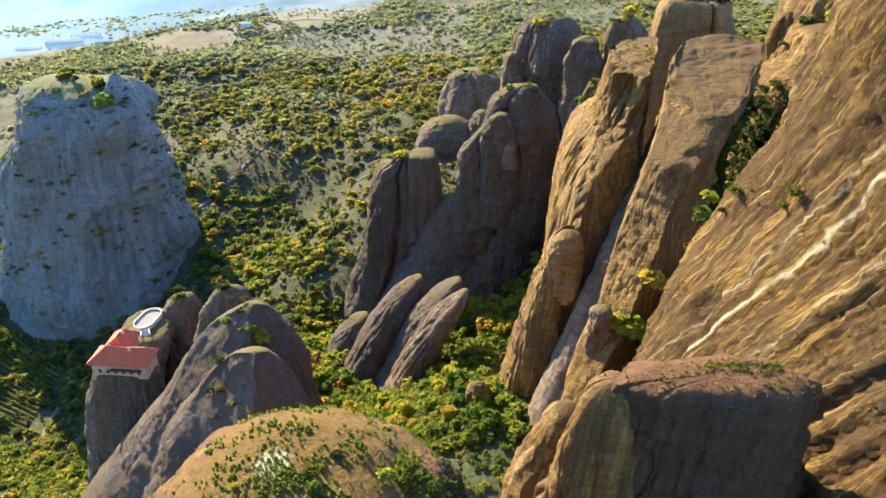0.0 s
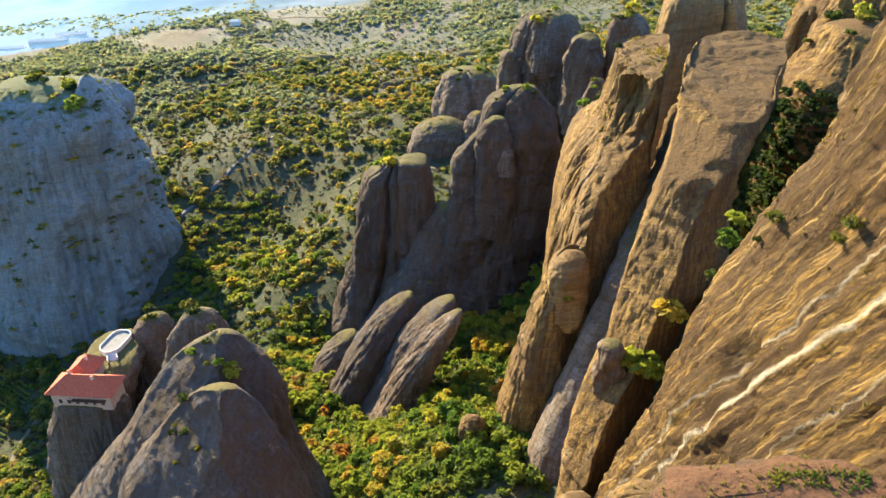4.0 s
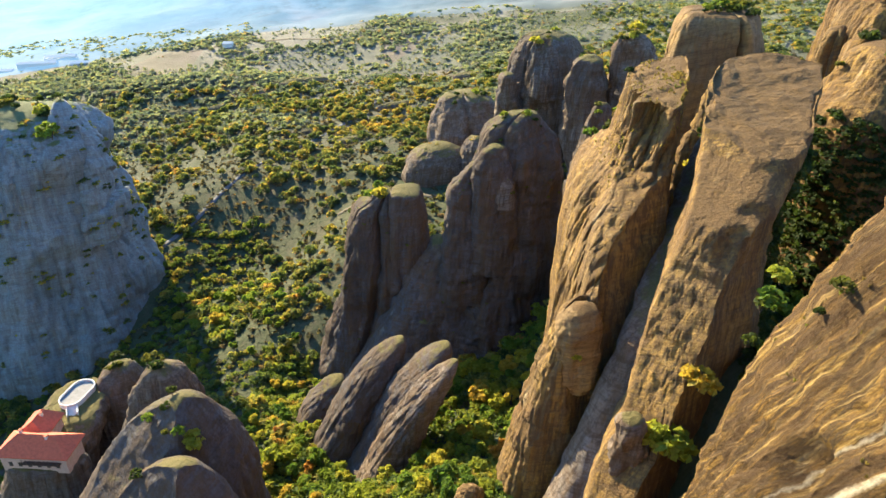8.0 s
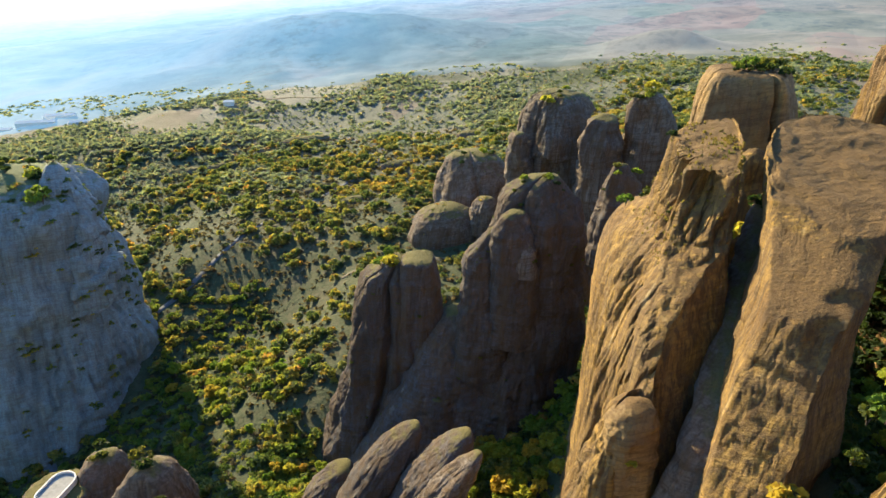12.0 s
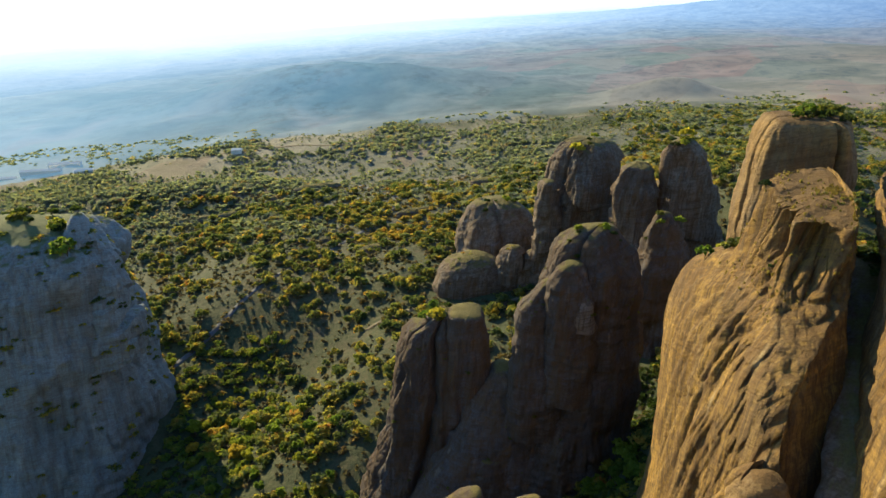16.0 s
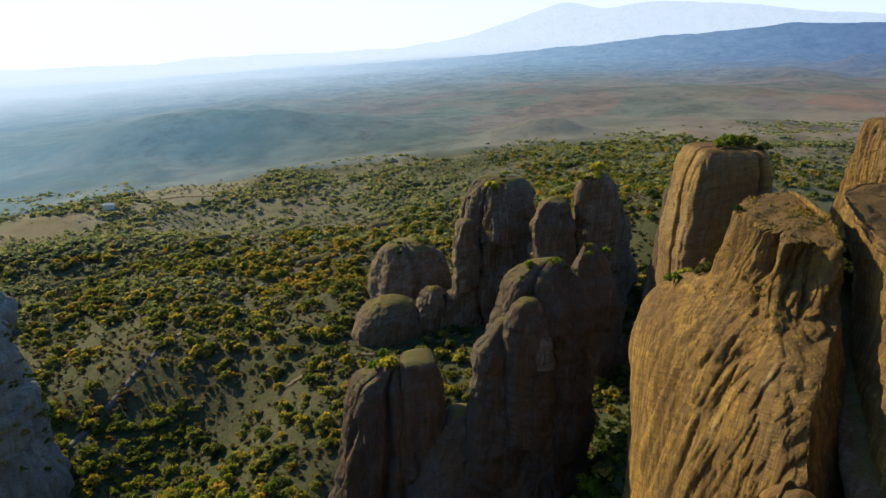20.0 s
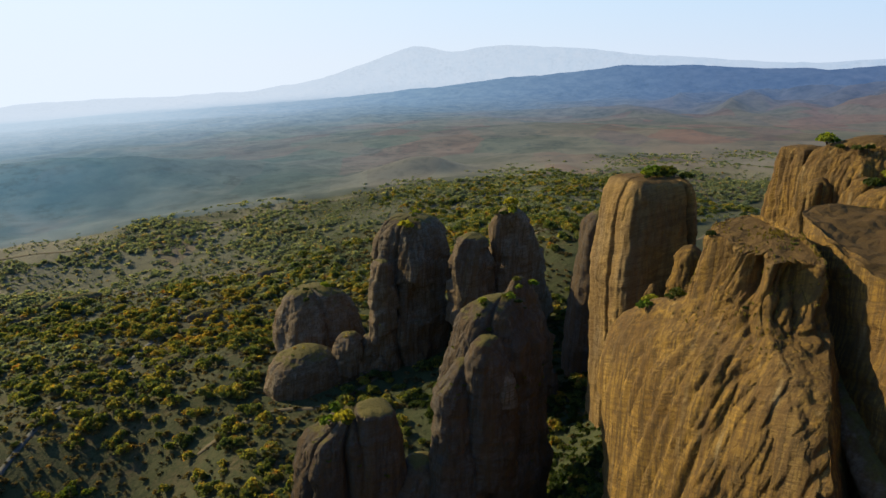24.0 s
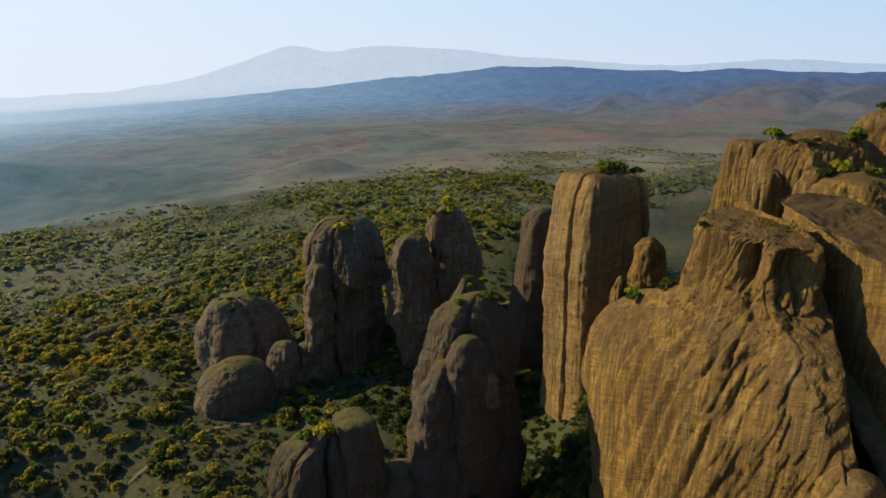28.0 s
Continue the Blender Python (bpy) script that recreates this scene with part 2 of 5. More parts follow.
def ground_color(nt, plain):
    """Olive scrub, brown earth and, farther out, straw-coloured fields greyed and paled as haze."""
    a = noise_of(nt, 0.006, plain, 6, 0.6)
    col = ramp_of(nt, a, ((0.30, (0.045, 0.056, 0.03)), (0.46, (0.062, 0.066, 0.036)), (0.58, (0.09, 0.078, 0.046)), (0.72, (0.15, 0.112, 0.068))))
    scrub = noise_of(nt, 0.07, plain, 8, 0.7)
    col = mix_of(nt, ramp_of(nt, scrub, ((0.40, (0, 0, 0)), (0.52, (0.7, 0.7, 0.7)))), col, (0.064, 0.076, 0.036))
    tuft = noise_of(nt, 0.33, plain, 6, 0.7)
    col = mix_of(nt, math_of(nt, "MULTIPLY", ramp_of(nt, tuft, ((0.46, (0, 0, 0)), (0.58, (1, 1, 1)))), 0.75), col, (0.046, 0.058, 0.028))
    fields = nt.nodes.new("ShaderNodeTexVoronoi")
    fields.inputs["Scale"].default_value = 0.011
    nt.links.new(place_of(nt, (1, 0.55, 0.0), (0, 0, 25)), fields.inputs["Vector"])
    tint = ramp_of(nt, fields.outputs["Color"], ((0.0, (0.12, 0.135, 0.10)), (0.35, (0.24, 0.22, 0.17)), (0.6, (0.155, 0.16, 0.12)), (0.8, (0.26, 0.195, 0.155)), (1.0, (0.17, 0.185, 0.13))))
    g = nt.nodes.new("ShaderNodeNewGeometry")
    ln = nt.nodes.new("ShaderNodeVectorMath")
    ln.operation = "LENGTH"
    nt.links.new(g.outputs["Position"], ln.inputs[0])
    # mask grows with distance: blends in the paler field tints as haze
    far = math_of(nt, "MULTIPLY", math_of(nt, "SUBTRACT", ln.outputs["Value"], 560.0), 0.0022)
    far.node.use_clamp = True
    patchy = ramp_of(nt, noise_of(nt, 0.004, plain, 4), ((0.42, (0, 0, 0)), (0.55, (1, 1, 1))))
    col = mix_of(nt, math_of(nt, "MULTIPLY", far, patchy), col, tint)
    fine = noise_of(nt, 0.8, plain, 6, 0.7)
    col = mix_of(nt, 0.5, col, ramp_of(nt, fine, ((0.25, (0.25, 0.25, 0.25)), (0.75, (0.8, 0.8, 0.8)))), "OVERLAY")
    return col, scrub, fine


def ground_material():
    m, nt, p = nodes_of("valley_ground")
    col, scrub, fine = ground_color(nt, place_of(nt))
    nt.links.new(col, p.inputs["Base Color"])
    p.inputs["Roughness"].default_value = 0.9
    p.inputs["Specular IOR Level"].default_value = 0.15
    b = bump_of(nt, scrub, 0.8, 3.0)
    nt.links.new(bump_of(nt, fine, 0.4, 0.3, b), p.inputs["Normal"])
    return m


def leaf_material(name, stops, island=False):
    m, nt, p = nodes_of(name)
    plain = place_of(nt)
    if island:
        rnd = nt.nodes.new("ShaderNodeNewGeometry").outputs["Random Per Island"]
        stand = math_of(nt, "MULTIPLY_ADD", math_of(nt, "SUBTRACT", noise_of(nt, 0.11, plain, 3, 0.6), 0.5), 2.6)
        stand.node.inputs[2].default_value = 0.32
        rnd = math_of(nt, "ADD", stand, math_of(nt, "MULTIPLY", rnd, 0.3))
    else:
        rnd = nt.nodes.new("ShaderNodeObjectInfo").outputs["Random"]
    col = ramp_of(nt, rnd, stops)
    col = mix_of(nt, 0.6, col, ramp_of(nt, noise_of(nt, 0.9, plain, 4, 0.7), ((0.25, (0.22, 0.22, 0.22)), (0.75, (0.82, 0.82, 0.82)))), "OVERLAY")
    nt.links.new(col, p.inputs["Base Color"])
    p.inputs["Roughness"].default_value = 0.7
    p.inputs["Specular IOR Level"].default_value = 0.25
    tr = nt.nodes.new("ShaderNodeBsdfTranslucent")
    nt.links.new(mix_of(nt, 1.0, col, (1.15, 1.1, 0.5), "MULTIPLY"), tr.inputs[0])
    mx = nt.nodes.new("ShaderNodeMixShader")
    mx.inputs[0].default_value = 0.58
    nt.links.new(p.outputs[0], mx.inputs[1])
    nt.links.new(tr.outputs[0], mx.inputs[2])
    nt.links.new(mx.outputs[0], nt.nodes["Material Output"].inputs[0])
    return m


def plain_material(name, color, rough=0.8, grain=2.0, amount=0.4, bump=0.1):
    m, nt, p = nodes_of(name)
    n = noise_of(nt, grain, place_of(nt), 6, 0.65)
    nt.links.new(mix_of(nt, amount, color, ramp_of(nt, n, ((0.25, (0.25, 0.25, 0.25)), (0.75, (0.8, 0.8, 0.8)))), "OVERLAY"), p.inputs["Base Color"])
    p.inputs["Roughness"].default_value = rough
    nt.links.new(bump_of(nt, n, 0.5, bump), p.inputs["Normal"])
    return m


AUTUMN = ((0.0, (0.09, 0.16, 0.024)), (0.3, (0.18, 0.25, 0.032)), (0.6, (0.29, 0.325, 0.036)), (0.85, (0.41, 0.375, 0.042)), (0.96, (0.44, 0.31, 0.045)), (1.0, (0.38, 0.20, 0.04)))
GROUND = ground_material()
LEAF = leaf_material("autumn_leaves", AUTUMN)
LEAF_FAR = leaf_material("valley_woods", ((0.0, (0.075, 0.12, 0.026)), (0.35, (0.14, 0.19, 0.034)), (0.65, (0.23, 0.25, 0.04)), (0.9, (0.34, 0.29, 0.045)), (1.0, (0.36, 0.22, 0.05))), True)
LEAF_DULL = leaf_material("valley_scrub_leaves", ((0.0, (0.06, 0.095, 0.04)), (0.3, (0.11, 0.145, 0.05)), (0.52, (0.20, 0.215, 0.06)), (0.7, (0.33, 0.30, 0.065)), (0.88, (0.45, 0.33, 0.065)), (1.0, (0.43, 0.21, 0.06))), True)
BUSH = leaf_material("shrub_leaves", ((0.0, (0.03, 0.05, 0.016)), (0.5, (0.06, 0.085, 0.022)), (1.0, (0.16, 0.16, 0.03))))
# leaf colours paled and blued: distance haze put into the far growth
LEAF_HAZED = leaf_material("hazed_scrub_leaves", ((0.0, (0.14, 0.175, 0.15)), (0.4, (0.20, 0.24, 0.185)), (0.7, (0.275, 0.295, 0.20)), (0.9, (0.40, 0.34, 0.18)), (1.0, (0.38, 0.25, 0.16))), True)
LEAF_BROWN = leaf_material("brown_scrub_leaves", ((0.0, (0.075, 0.075, 0.045)), (0.5, (0.12, 0.105, 0.065)), (0.85, (0.18, 0.14, 0.08)), (1.0, (0.24, 0.16, 0.07))), True)
LEAF_YELLOW = leaf_material("yellow_poplar_leaves", ((0.0, (0.16, 0.17, 0.05)), (0.4, (0.30, 0.26, 0.06)), (0.75, (0.44, 0.33, 0.06)), (1.0, (0.46, 0.25, 0.06))), True)
# dark green deepened further: the gully's shade is put into the leaf colour
LEAF_SHADE = leaf_material("shade_dark_leaves", ((0.0, (0.025, 0.045, 0.016)), (0.5, (0.045, 0.075, 0.02)), (0.85, (0.085, 0.105, 0.026)), (1.0, (0.17, 0.16, 0.035))), True)
BARK = plain_material("bark", (0.10, 0.075, 0.05), 0.9, 4.0)

# ---- shapes ----
PERM = np.random.RandomState(7).permutation(4096)
GRAD = np.random.RandomState(8).normal(size=(4096, 3))
GRAD /= np.linalg.norm(GRAD, axis=1)[:, None]


def gnoise(q):
    """Smooth gradient noise of an (n, 3) array, about -0.7 to 0.7."""
    i = np.floor(q).astype(int)
    f = q - i
    u = f * f * f * (f * (f * 6 - 15) + 10)
    out = 0.0
    for dx in (0, 1):
        for dy in (0, 1):
            for dz in (0, 1):
                h = PERM[(PERM[(PERM[(i[:, 0] + dx) & 4095] + i[:, 1] + dy) & 4095] + i[:, 2] + dz) & 4095]
                d = f - (dx, dy, dz)
                w = (u[:, 0] if dx else 1 - u[:, 0]) * (u[:, 1] if dy else 1 - u[:, 1]) * (u[:, 2] if dz else 1 - u[:, 2])
                out = out + w * (GRAD[h] * d).sum(1)
    return out


def fbm(q, octaves=4, gain=0.5):
    a, s, out = 1.0, 1.0, 0.0
    for k in range(octaves):
        out = out + a * gnoise(q * s + 17.3 * k)
        a, s = a * gain, s * 2.03
    return out


def smooth_mesh(name, verts, faces, material, smooth=True):
    me = bpy.data.meshes.new(name)
    me.from_pydata(np.asarray(verts).tolist(), [], faces if isinstance(faces, list) else faces.tolist())
    me.materials.append(material)
    if smooth:
        me.polygons.foreach_set("use_smooth", [True] * len(me.polygons))
    me.update()
    return me


def part(name, bm, material, parent, label=""):
    me = bpy.data.meshes.new(name)
    bm.to_mesh(me)
    bm.free()
    me.materials.append(material)
    ob = new(name, me)
    ob.parent = parent
    if label:
        ob["label"] = label
    return ob


def step(a, b, v):
    t = np.clip((v - a) / (b - a), 0, 1)
    return t * t * (3 - 2 * t)


def ground_z(x, y):
    """Height of the valley floor: a spur under the crags, a gully behind them, a low valley beside, a plain that falls away."""
    x, y = np.asarray(x, float), np.asarray(y, float)
    z = -201.7 + 72.0 * step(30, 70, x) * step(40, 110, y) * (1 - step(220, 330, y)) + 54.6 * np.clip(x / 1000, -1, 1)
    for cx, cy, sx, sy, h in ((20, 150, 60, 90, 40.2), (-220, 260, 110, 120, -54.7), (200, 470, 90, 130, 43.7), (-120, 420, 60, 70, -24.0),
                              (300, 700, 350, 350, 28.8), (-400, 500, 250, 300, -31.1), (130, 290, 45, 55, 45.0), (60, 600, 100, 120, -11.2),
                              (0, 330, 40, 40, -14.0), (-38, 292, 42, 34, -18.0), (-12, 232, 32, 30, -13.0), (-60, 800, 200, 160, -20.0), (-180, 1330, 260, 130, 62.0), (330, 1090, 70, 50, 26.0),
                              (-90, 940, 160, 80, 9.0), (-240, 760, 120, 40, 10.0)):
        z = z + h * np.exp(-((x - cx) / sx) ** 2 - ((y - cy) / sy) ** 2)
    r = np.hypot(x, y - 250)
    z = z - 0.02 * np.clip(r - 700, 0, 1700) - 25 * step(1300, 2500, r)
    q = np.stack([x / 90, y / 90, 0 * x], -1).reshape(-1, 3)
    n = fbm(q, 3) * 7 + fbm(q * 0.2 + 5, 2) * 14 * step(350, 900, np.hypot(x, y)).reshape(-1)
    return z + n.reshape(x.shape)


ROCKS = []          # sections of every crag, so that trees stay outside
VERTS = []          # their surfaces, so that shrubs stand on them


def sections(secs, n):
    """Samples a crag's sections (z, x, y, half width, half depth) evenly along its outline, with a smooth cubic."""
    s = np.array(sorted(secs), float)
    t = np.concatenate([[0], np.cumsum(np.sqrt((np.diff(s, axis=0) ** 2).sum(1)) + 0.01)])
    tt = np.linspace(0, t[-1], n)
    k = np.clip(np.searchsorted(t, tt, side="right") - 1, 0, len(t) - 2)
    h = np.diff(t)
    d = np.diff(s, axis=0) / h[:, None]
    m = np.zeros_like(s)
    m[0], m[-1] = d[0], d[-1]
    ok = d[:-1] * d[1:] > 0
    m[1:-1] = np.where(ok, 2 * d[:-1] * d[1:] / np.where(ok, d[:-1] + d[1:], 1), 0)
    u = ((tt - t[k]) / h[k])[:, None]
    hh = h[k][:, None]
    return (2 * u**3 - 3 * u**2 + 1) * s[k] + (u**3 - 2 * u**2 + u) * hh * m[k] + (-2 * u**3 + 3 * u**2) * s[k + 1] + (u**3 - u**2) * hh * m[k + 1]


def crag_mesh(name, secs, material, seed=0, power=2.6, turn=0.0, nu=200, nv=150, lump=0.12, flute=0.5, ledge=0.5, cuts=(), cracks=(), dents=(), tilt=(0.15, 0.1), size=None, lean=0.0, leany=0.0, rough=1.0, ribs=0.0, facets=0, planes=()):
    """A pillar or fin of rock: lofted sections cut by flat joint faces (angle, share of the width), with lumps, fluted sides,
    ledges along tilted beds, open cracks (angle, width, depth), hollows (x, y, z, radius, depth) and joint planes (point, normal) that
    break it off clean."""
    s = sections(secs, nv)
    th = np.linspace(0, 2 * math.pi, nu, endpoint=False)
    c, sn = np.cos(th), np.sin(th)
    ct, st = math.cos(radians(turn)), math.sin(radians(turn))
    inv = ((np.abs(c) ** power + np.abs(sn) ** power) ** (1 / power))[None].repeat(nv, 0) ** 34
    A, B = s[:, 3:4], s[:, 4:5]
    for k, (ang, share) in enumerate(cuts):
        wob = 6 * np.sin(s[:, 0:1] / 23 + k * 2.1 + seed)
        wx, wy = np.cos(np.radians(ang + wob)), np.sin(np.radians(ang + wob))
        nx, ny = wx * ct + wy * st, -wx * st + wy * ct
        reach = share * np.hypot(A * nx, B * ny)
        inv = inv + np.clip((A * nx * c[None] + B * ny * sn[None]) / np.maximum(reach, 1e-3), 0, 9) ** 34
    if facets:
        hgt = float(np.median(np.minimum(s[:, 3], s[:, 4])))
        pr = np.stack([(s[:, 1:2] + A * c[None]) / (hgt * 1.6), (s[:, 2:3] + B * sn[None]) / (hgt * 1.6), s[:, 0:1].repeat(nu, 1) / (hgt * 1.6)], -1)
        band = np.floor(s[:, 0:1] / (hgt * 0.8) + 0.9 * fbm(pr.reshape(-1, 3) + seed * 5.1, 2).reshape(nv, nu)).astype(int)
        for k in range(facets):
            tab = np.random.RandomState(seed * 31 + k).rand(2, 97)
            ang = np.radians(360.0 * (k + tab[0][band % 97]) / facets)
            share = 0.74 + 0.22 * tab[1][band % 97]
            nx, ny = np.cos(ang), np.sin(ang)
            inv = inv + np.clip((A * nx * c[None] + B * ny * sn[None]) / np.maximum(share * np.hypot(A * nx, B * ny), 1e-3), 0, 9) ** 34
    rad = inv ** (-1 / 34)
    lx, ly = rad * c[None] * A, rad * sn[None] * B
    X, Y = s[:, 1:2] + lx * ct - ly * st, s[:, 2:3] + lx * st + ly * ct
    Z = np.repeat(s[:, 0:1], nu, 1)
    q = np.stack([X, Y, Z], -1).reshape(-1, 3) + seed * 37.7
    big = size or float(np.median(np.minimum(s[:, 3], s[:, 4])))
    d = big * lump * 1.5 * fbm(q / (big * 1.5), 3)
    d += big * lump * 0.6 * fbm(q * (1, 1, 0.45) / (big * 0.5), 3)
    ql = q - np.outer(q[:, 2], (lean, leany, 0))
    f1 = fbm(ql * (1, 1, 0.03) / 3.4 + 0.12 * fbm(q / 14, 2)[:, None], 2, 0.5)
    f2 = fbm(ql * (1, 1, 0.06) / 1.7 + 9, 2)
    slope = np.minimum(np.gradient(s[:, 3]), np.gradient(s[:, 4]))
    cap = np.clip(-slope / (np.abs(np.gradient(s[:, 0])) + np.abs(slope) + 1e-6), 0, 1)[:, None].repeat(nu, 1).reshape(-1)
    steep = 1 - step(0.45, 0.85, cap)
    d -= flute * 0.9 * np.exp(-(f1 / 0.05) ** 2) * steep
    d += flute * 0.45 * f2
    if ribs:
        f3 = gnoise(ql * (1, 1, 0.014) / 4.6 + 0.10 * fbm(q / 20, 2)[:, None] + 21)
        f4 = gnoise(ql * (1, 1, 0.02) / 1.9 + 0.10 * fbm(q / 9, 2)[:, None] + 3)
        d += ribs * (np.minimum(np.abs(f3) * 3.2, 1) ** 0.55 - 0.6) * (0.35 + 1.3 * step(-0.15, 0.25, fbm(q / 30 + 6, 2))) * steep
        d += 0.35 * ribs * (np.minimum(np.abs(f4) * 3.2, 1) ** 0.55 - 0.6) * steep
    d += rough * 0.9 * fbm(q / 5.5 + 2, 4, 0.6)
    zz = q[:, 2] + tilt[0] * q[:, 0] + tilt[1] * q[:, 1] + 1.6 * fbm(q / 25, 2)
    l1 = gnoise(np.stack([zz / 6.0, 0 * zz + seed, 0 * zz], -1)) + 0.6 * gnoise(np.stack([zz / 2.1, 0 * zz + seed + 5, 0 * zz], -1))
    d += ledge * 1.3 * np.tanh(4.0 * l1) * (0.4 + 0.9 * np.abs(fbm(q / 16 + 3, 2)))
    blocky = fbm(np.floor(q * (0.22, 0.22, 0.16) + 0.5 * fbm(q / 7, 2)[:, None]) * 3.7, 1)
    d += rough * ledge * 0.9 * blocky
    d += (0.4 + 0.6 * rough) * 0.3 * fbm(q / 1.3, 2)
    d += big * lump * 1.1 * (0.22 - np.abs(fbm(q * (1, 1, 0.42) / (big * 0.95) + 11, 2)) * 1.6)
    d += (0.25 - np.abs(fbm(q * (1, 1, 0.5) / 4.5 + 4, 3)) * 1.7) * 1.1 * rough
    for hx, hy, hz, hr, dep in dents:
        far2 = ((X.reshape(-1) - hx) ** 2 + (Y.reshape(-1) - hy) ** 2 + ((Z.reshape(-1) - hz) * 0.6) ** 2) / hr ** 2
        d -= dep * np.exp(-far2 ** 2)
    for ang, wid, dep in cracks:
        da = (np.repeat(th[None], nv, 0).reshape(-1) - radians(ang) + 0.07 * fbm(q / 9, 2) + math.pi) % (2 * math.pi) - math.pi
        d -= dep * np.exp(-(da * big / wid) ** 2)
    fade = np.minimum(1, np.minimum(s[:, 3], s[:, 4]) / (0.6 * big))[:, None].repeat(nu, 1).reshape(-1)
    ln = np.hypot(lx, ly) + 1e-6
    ox, oy = (lx * ct - ly * st) / ln, (lx * st + ly * ct) / ln
    d = d * fade
    out = d * (1 - 0.7 * cap)
    X, Y, Z = X.reshape(-1) + ox.reshape(-1) * out, Y.reshape(-1) + oy.reshape(-1) * out, Z.reshape(-1) + 0.35 * cap * d
    v = np.stack([X, Y, Z], -1)
    for k, pl in enumerate(planes):
        nrm = np.array(pl[3:]) / np.linalg.norm(pl[3:])
        coarse = 1.3 * fbm(v / 11 + seed + k, 3) + 0.25 * fbm(v / 2.6 + k, 2) + 0.3 * ledge * np.tanh(4 * l1)
        v = v - np.maximum(0, (v - np.array(pl[:3])) @ nrm + coarse)[:, None] * nrm
    i = np.arange(nv - 1)[:, None] * nu
    j = np.arange(nu)[None]
    k = (j + 1) % nu
    f = np.stack([i + j, i + k, i + nu + k, i + nu + j], -1).reshape(-1, 4).tolist()
    f.append(list(range((nv - 1) * nu, nv * nu)))
    ROCKS.append((np.array(sorted(secs), float), ct, st))
    VERTS.append(v)
    return smooth_mesh(name, v, f, material)


def crag(label, secs, material, group="", parent=None, name="rock_pillar", category="rock", **kw):
    ob = new(name, crag_mesh(name, secs, material, **kw))
    if parent is not None:
        ob.parent = parent
        if label:
            ob["label"] = label
        return ob
    return tagged(ob, label, category, group)


def in_rock(x, y, z, margin=1.0):
    for s, ct, st in ROCKS:
        cx, cy, a, b = (np.interp(z, s[:, 0], s[:, k]) for k in (1, 2, 3, 4))
        if z > s[-1, 0] + 1:
            continue
        u, v = (x - cx) * ct + (y - cy) * st, -(x - cx) * st + (y - cy) * ct
        if (u / (a + margin)) ** 2 + (v / (b + margin)) ** 2 < 1:
            return True
    return False


def outside(x, y, z, margin):
    """Which of many places lie clear of every crag."""
    free = np.ones(len(x), bool)
    for s, ct, st in ROCKS:
        cx, cy, a, b = (np.interp(z, s[:, 0], s[:, k]) for k in (1, 2, 3, 4))
        u, v = (x - cx) * ct + (y - cy) * st, -(x - cx) * st + (y - cy) * ct
        free &= ((u / (a + margin)) ** 2 + (v / (b + margin)) ** 2 >= 1) | (z > s[-1, 0] + 1)
    return free


GRID = []


def sheet_z(x, y):
    """Height of the ground sheet itself, between its grid points."""
    gx, gy, Z = GRID
    i = np.clip(np.searchsorted(gx, x) - 1, 0, len(gx) - 2)
    j = np.clip(np.searchsorted(gy, y) - 1, 0, len(gy) - 2)
    u, v = (x - gx[i]) / (gx[i + 1] - gx[i]), (y - gy[j]) / (gy[j + 1] - gy[j])
    return (1 - v) * ((1 - u) * Z[j, i] + u * Z[j, i + 1]) + v * ((1 - u) * Z[j + 1, i] + u * Z[j + 1, i + 1])


# ---- ground ----
def ground_sheet():
    def line(lo, hi, n, near, c):
        t = np.linspace(-1, 1, n)
        w = np.sinh(t * near) / math.sinh(near)
        return c + np.where(w < 0, -w * lo, w * hi)
    gx = line(-4900, 4900, 330, 4.2, 0)
    gy = line(-1500, 4800, 330, 4.0, 230)
    X, Y = np.meshgrid(gx, gy)
    Z = ground_z(X, Y)
    GRID.extend((gx, gy, Z))
    n = 330
    i = np.arange(n - 1)[:, None] * n
    j = np.arange(n - 1)[None]
    f = np.stack([i + j, i + j + 1, i + n + j + 1, i + n + j], -1).reshape(-1, 4)
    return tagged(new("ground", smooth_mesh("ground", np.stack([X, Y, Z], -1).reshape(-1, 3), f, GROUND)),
                  "wooded autumn valley floor with scrub and hazy far fields", "ground", kind="structure")


ground_sheet()

def srgb(r, g, b):
    return tuple((c / 255 / 12.92 if c <= 10 else ((c / 255 + 0.055) / 1.055) ** 2.4) for c in (r, g, b))


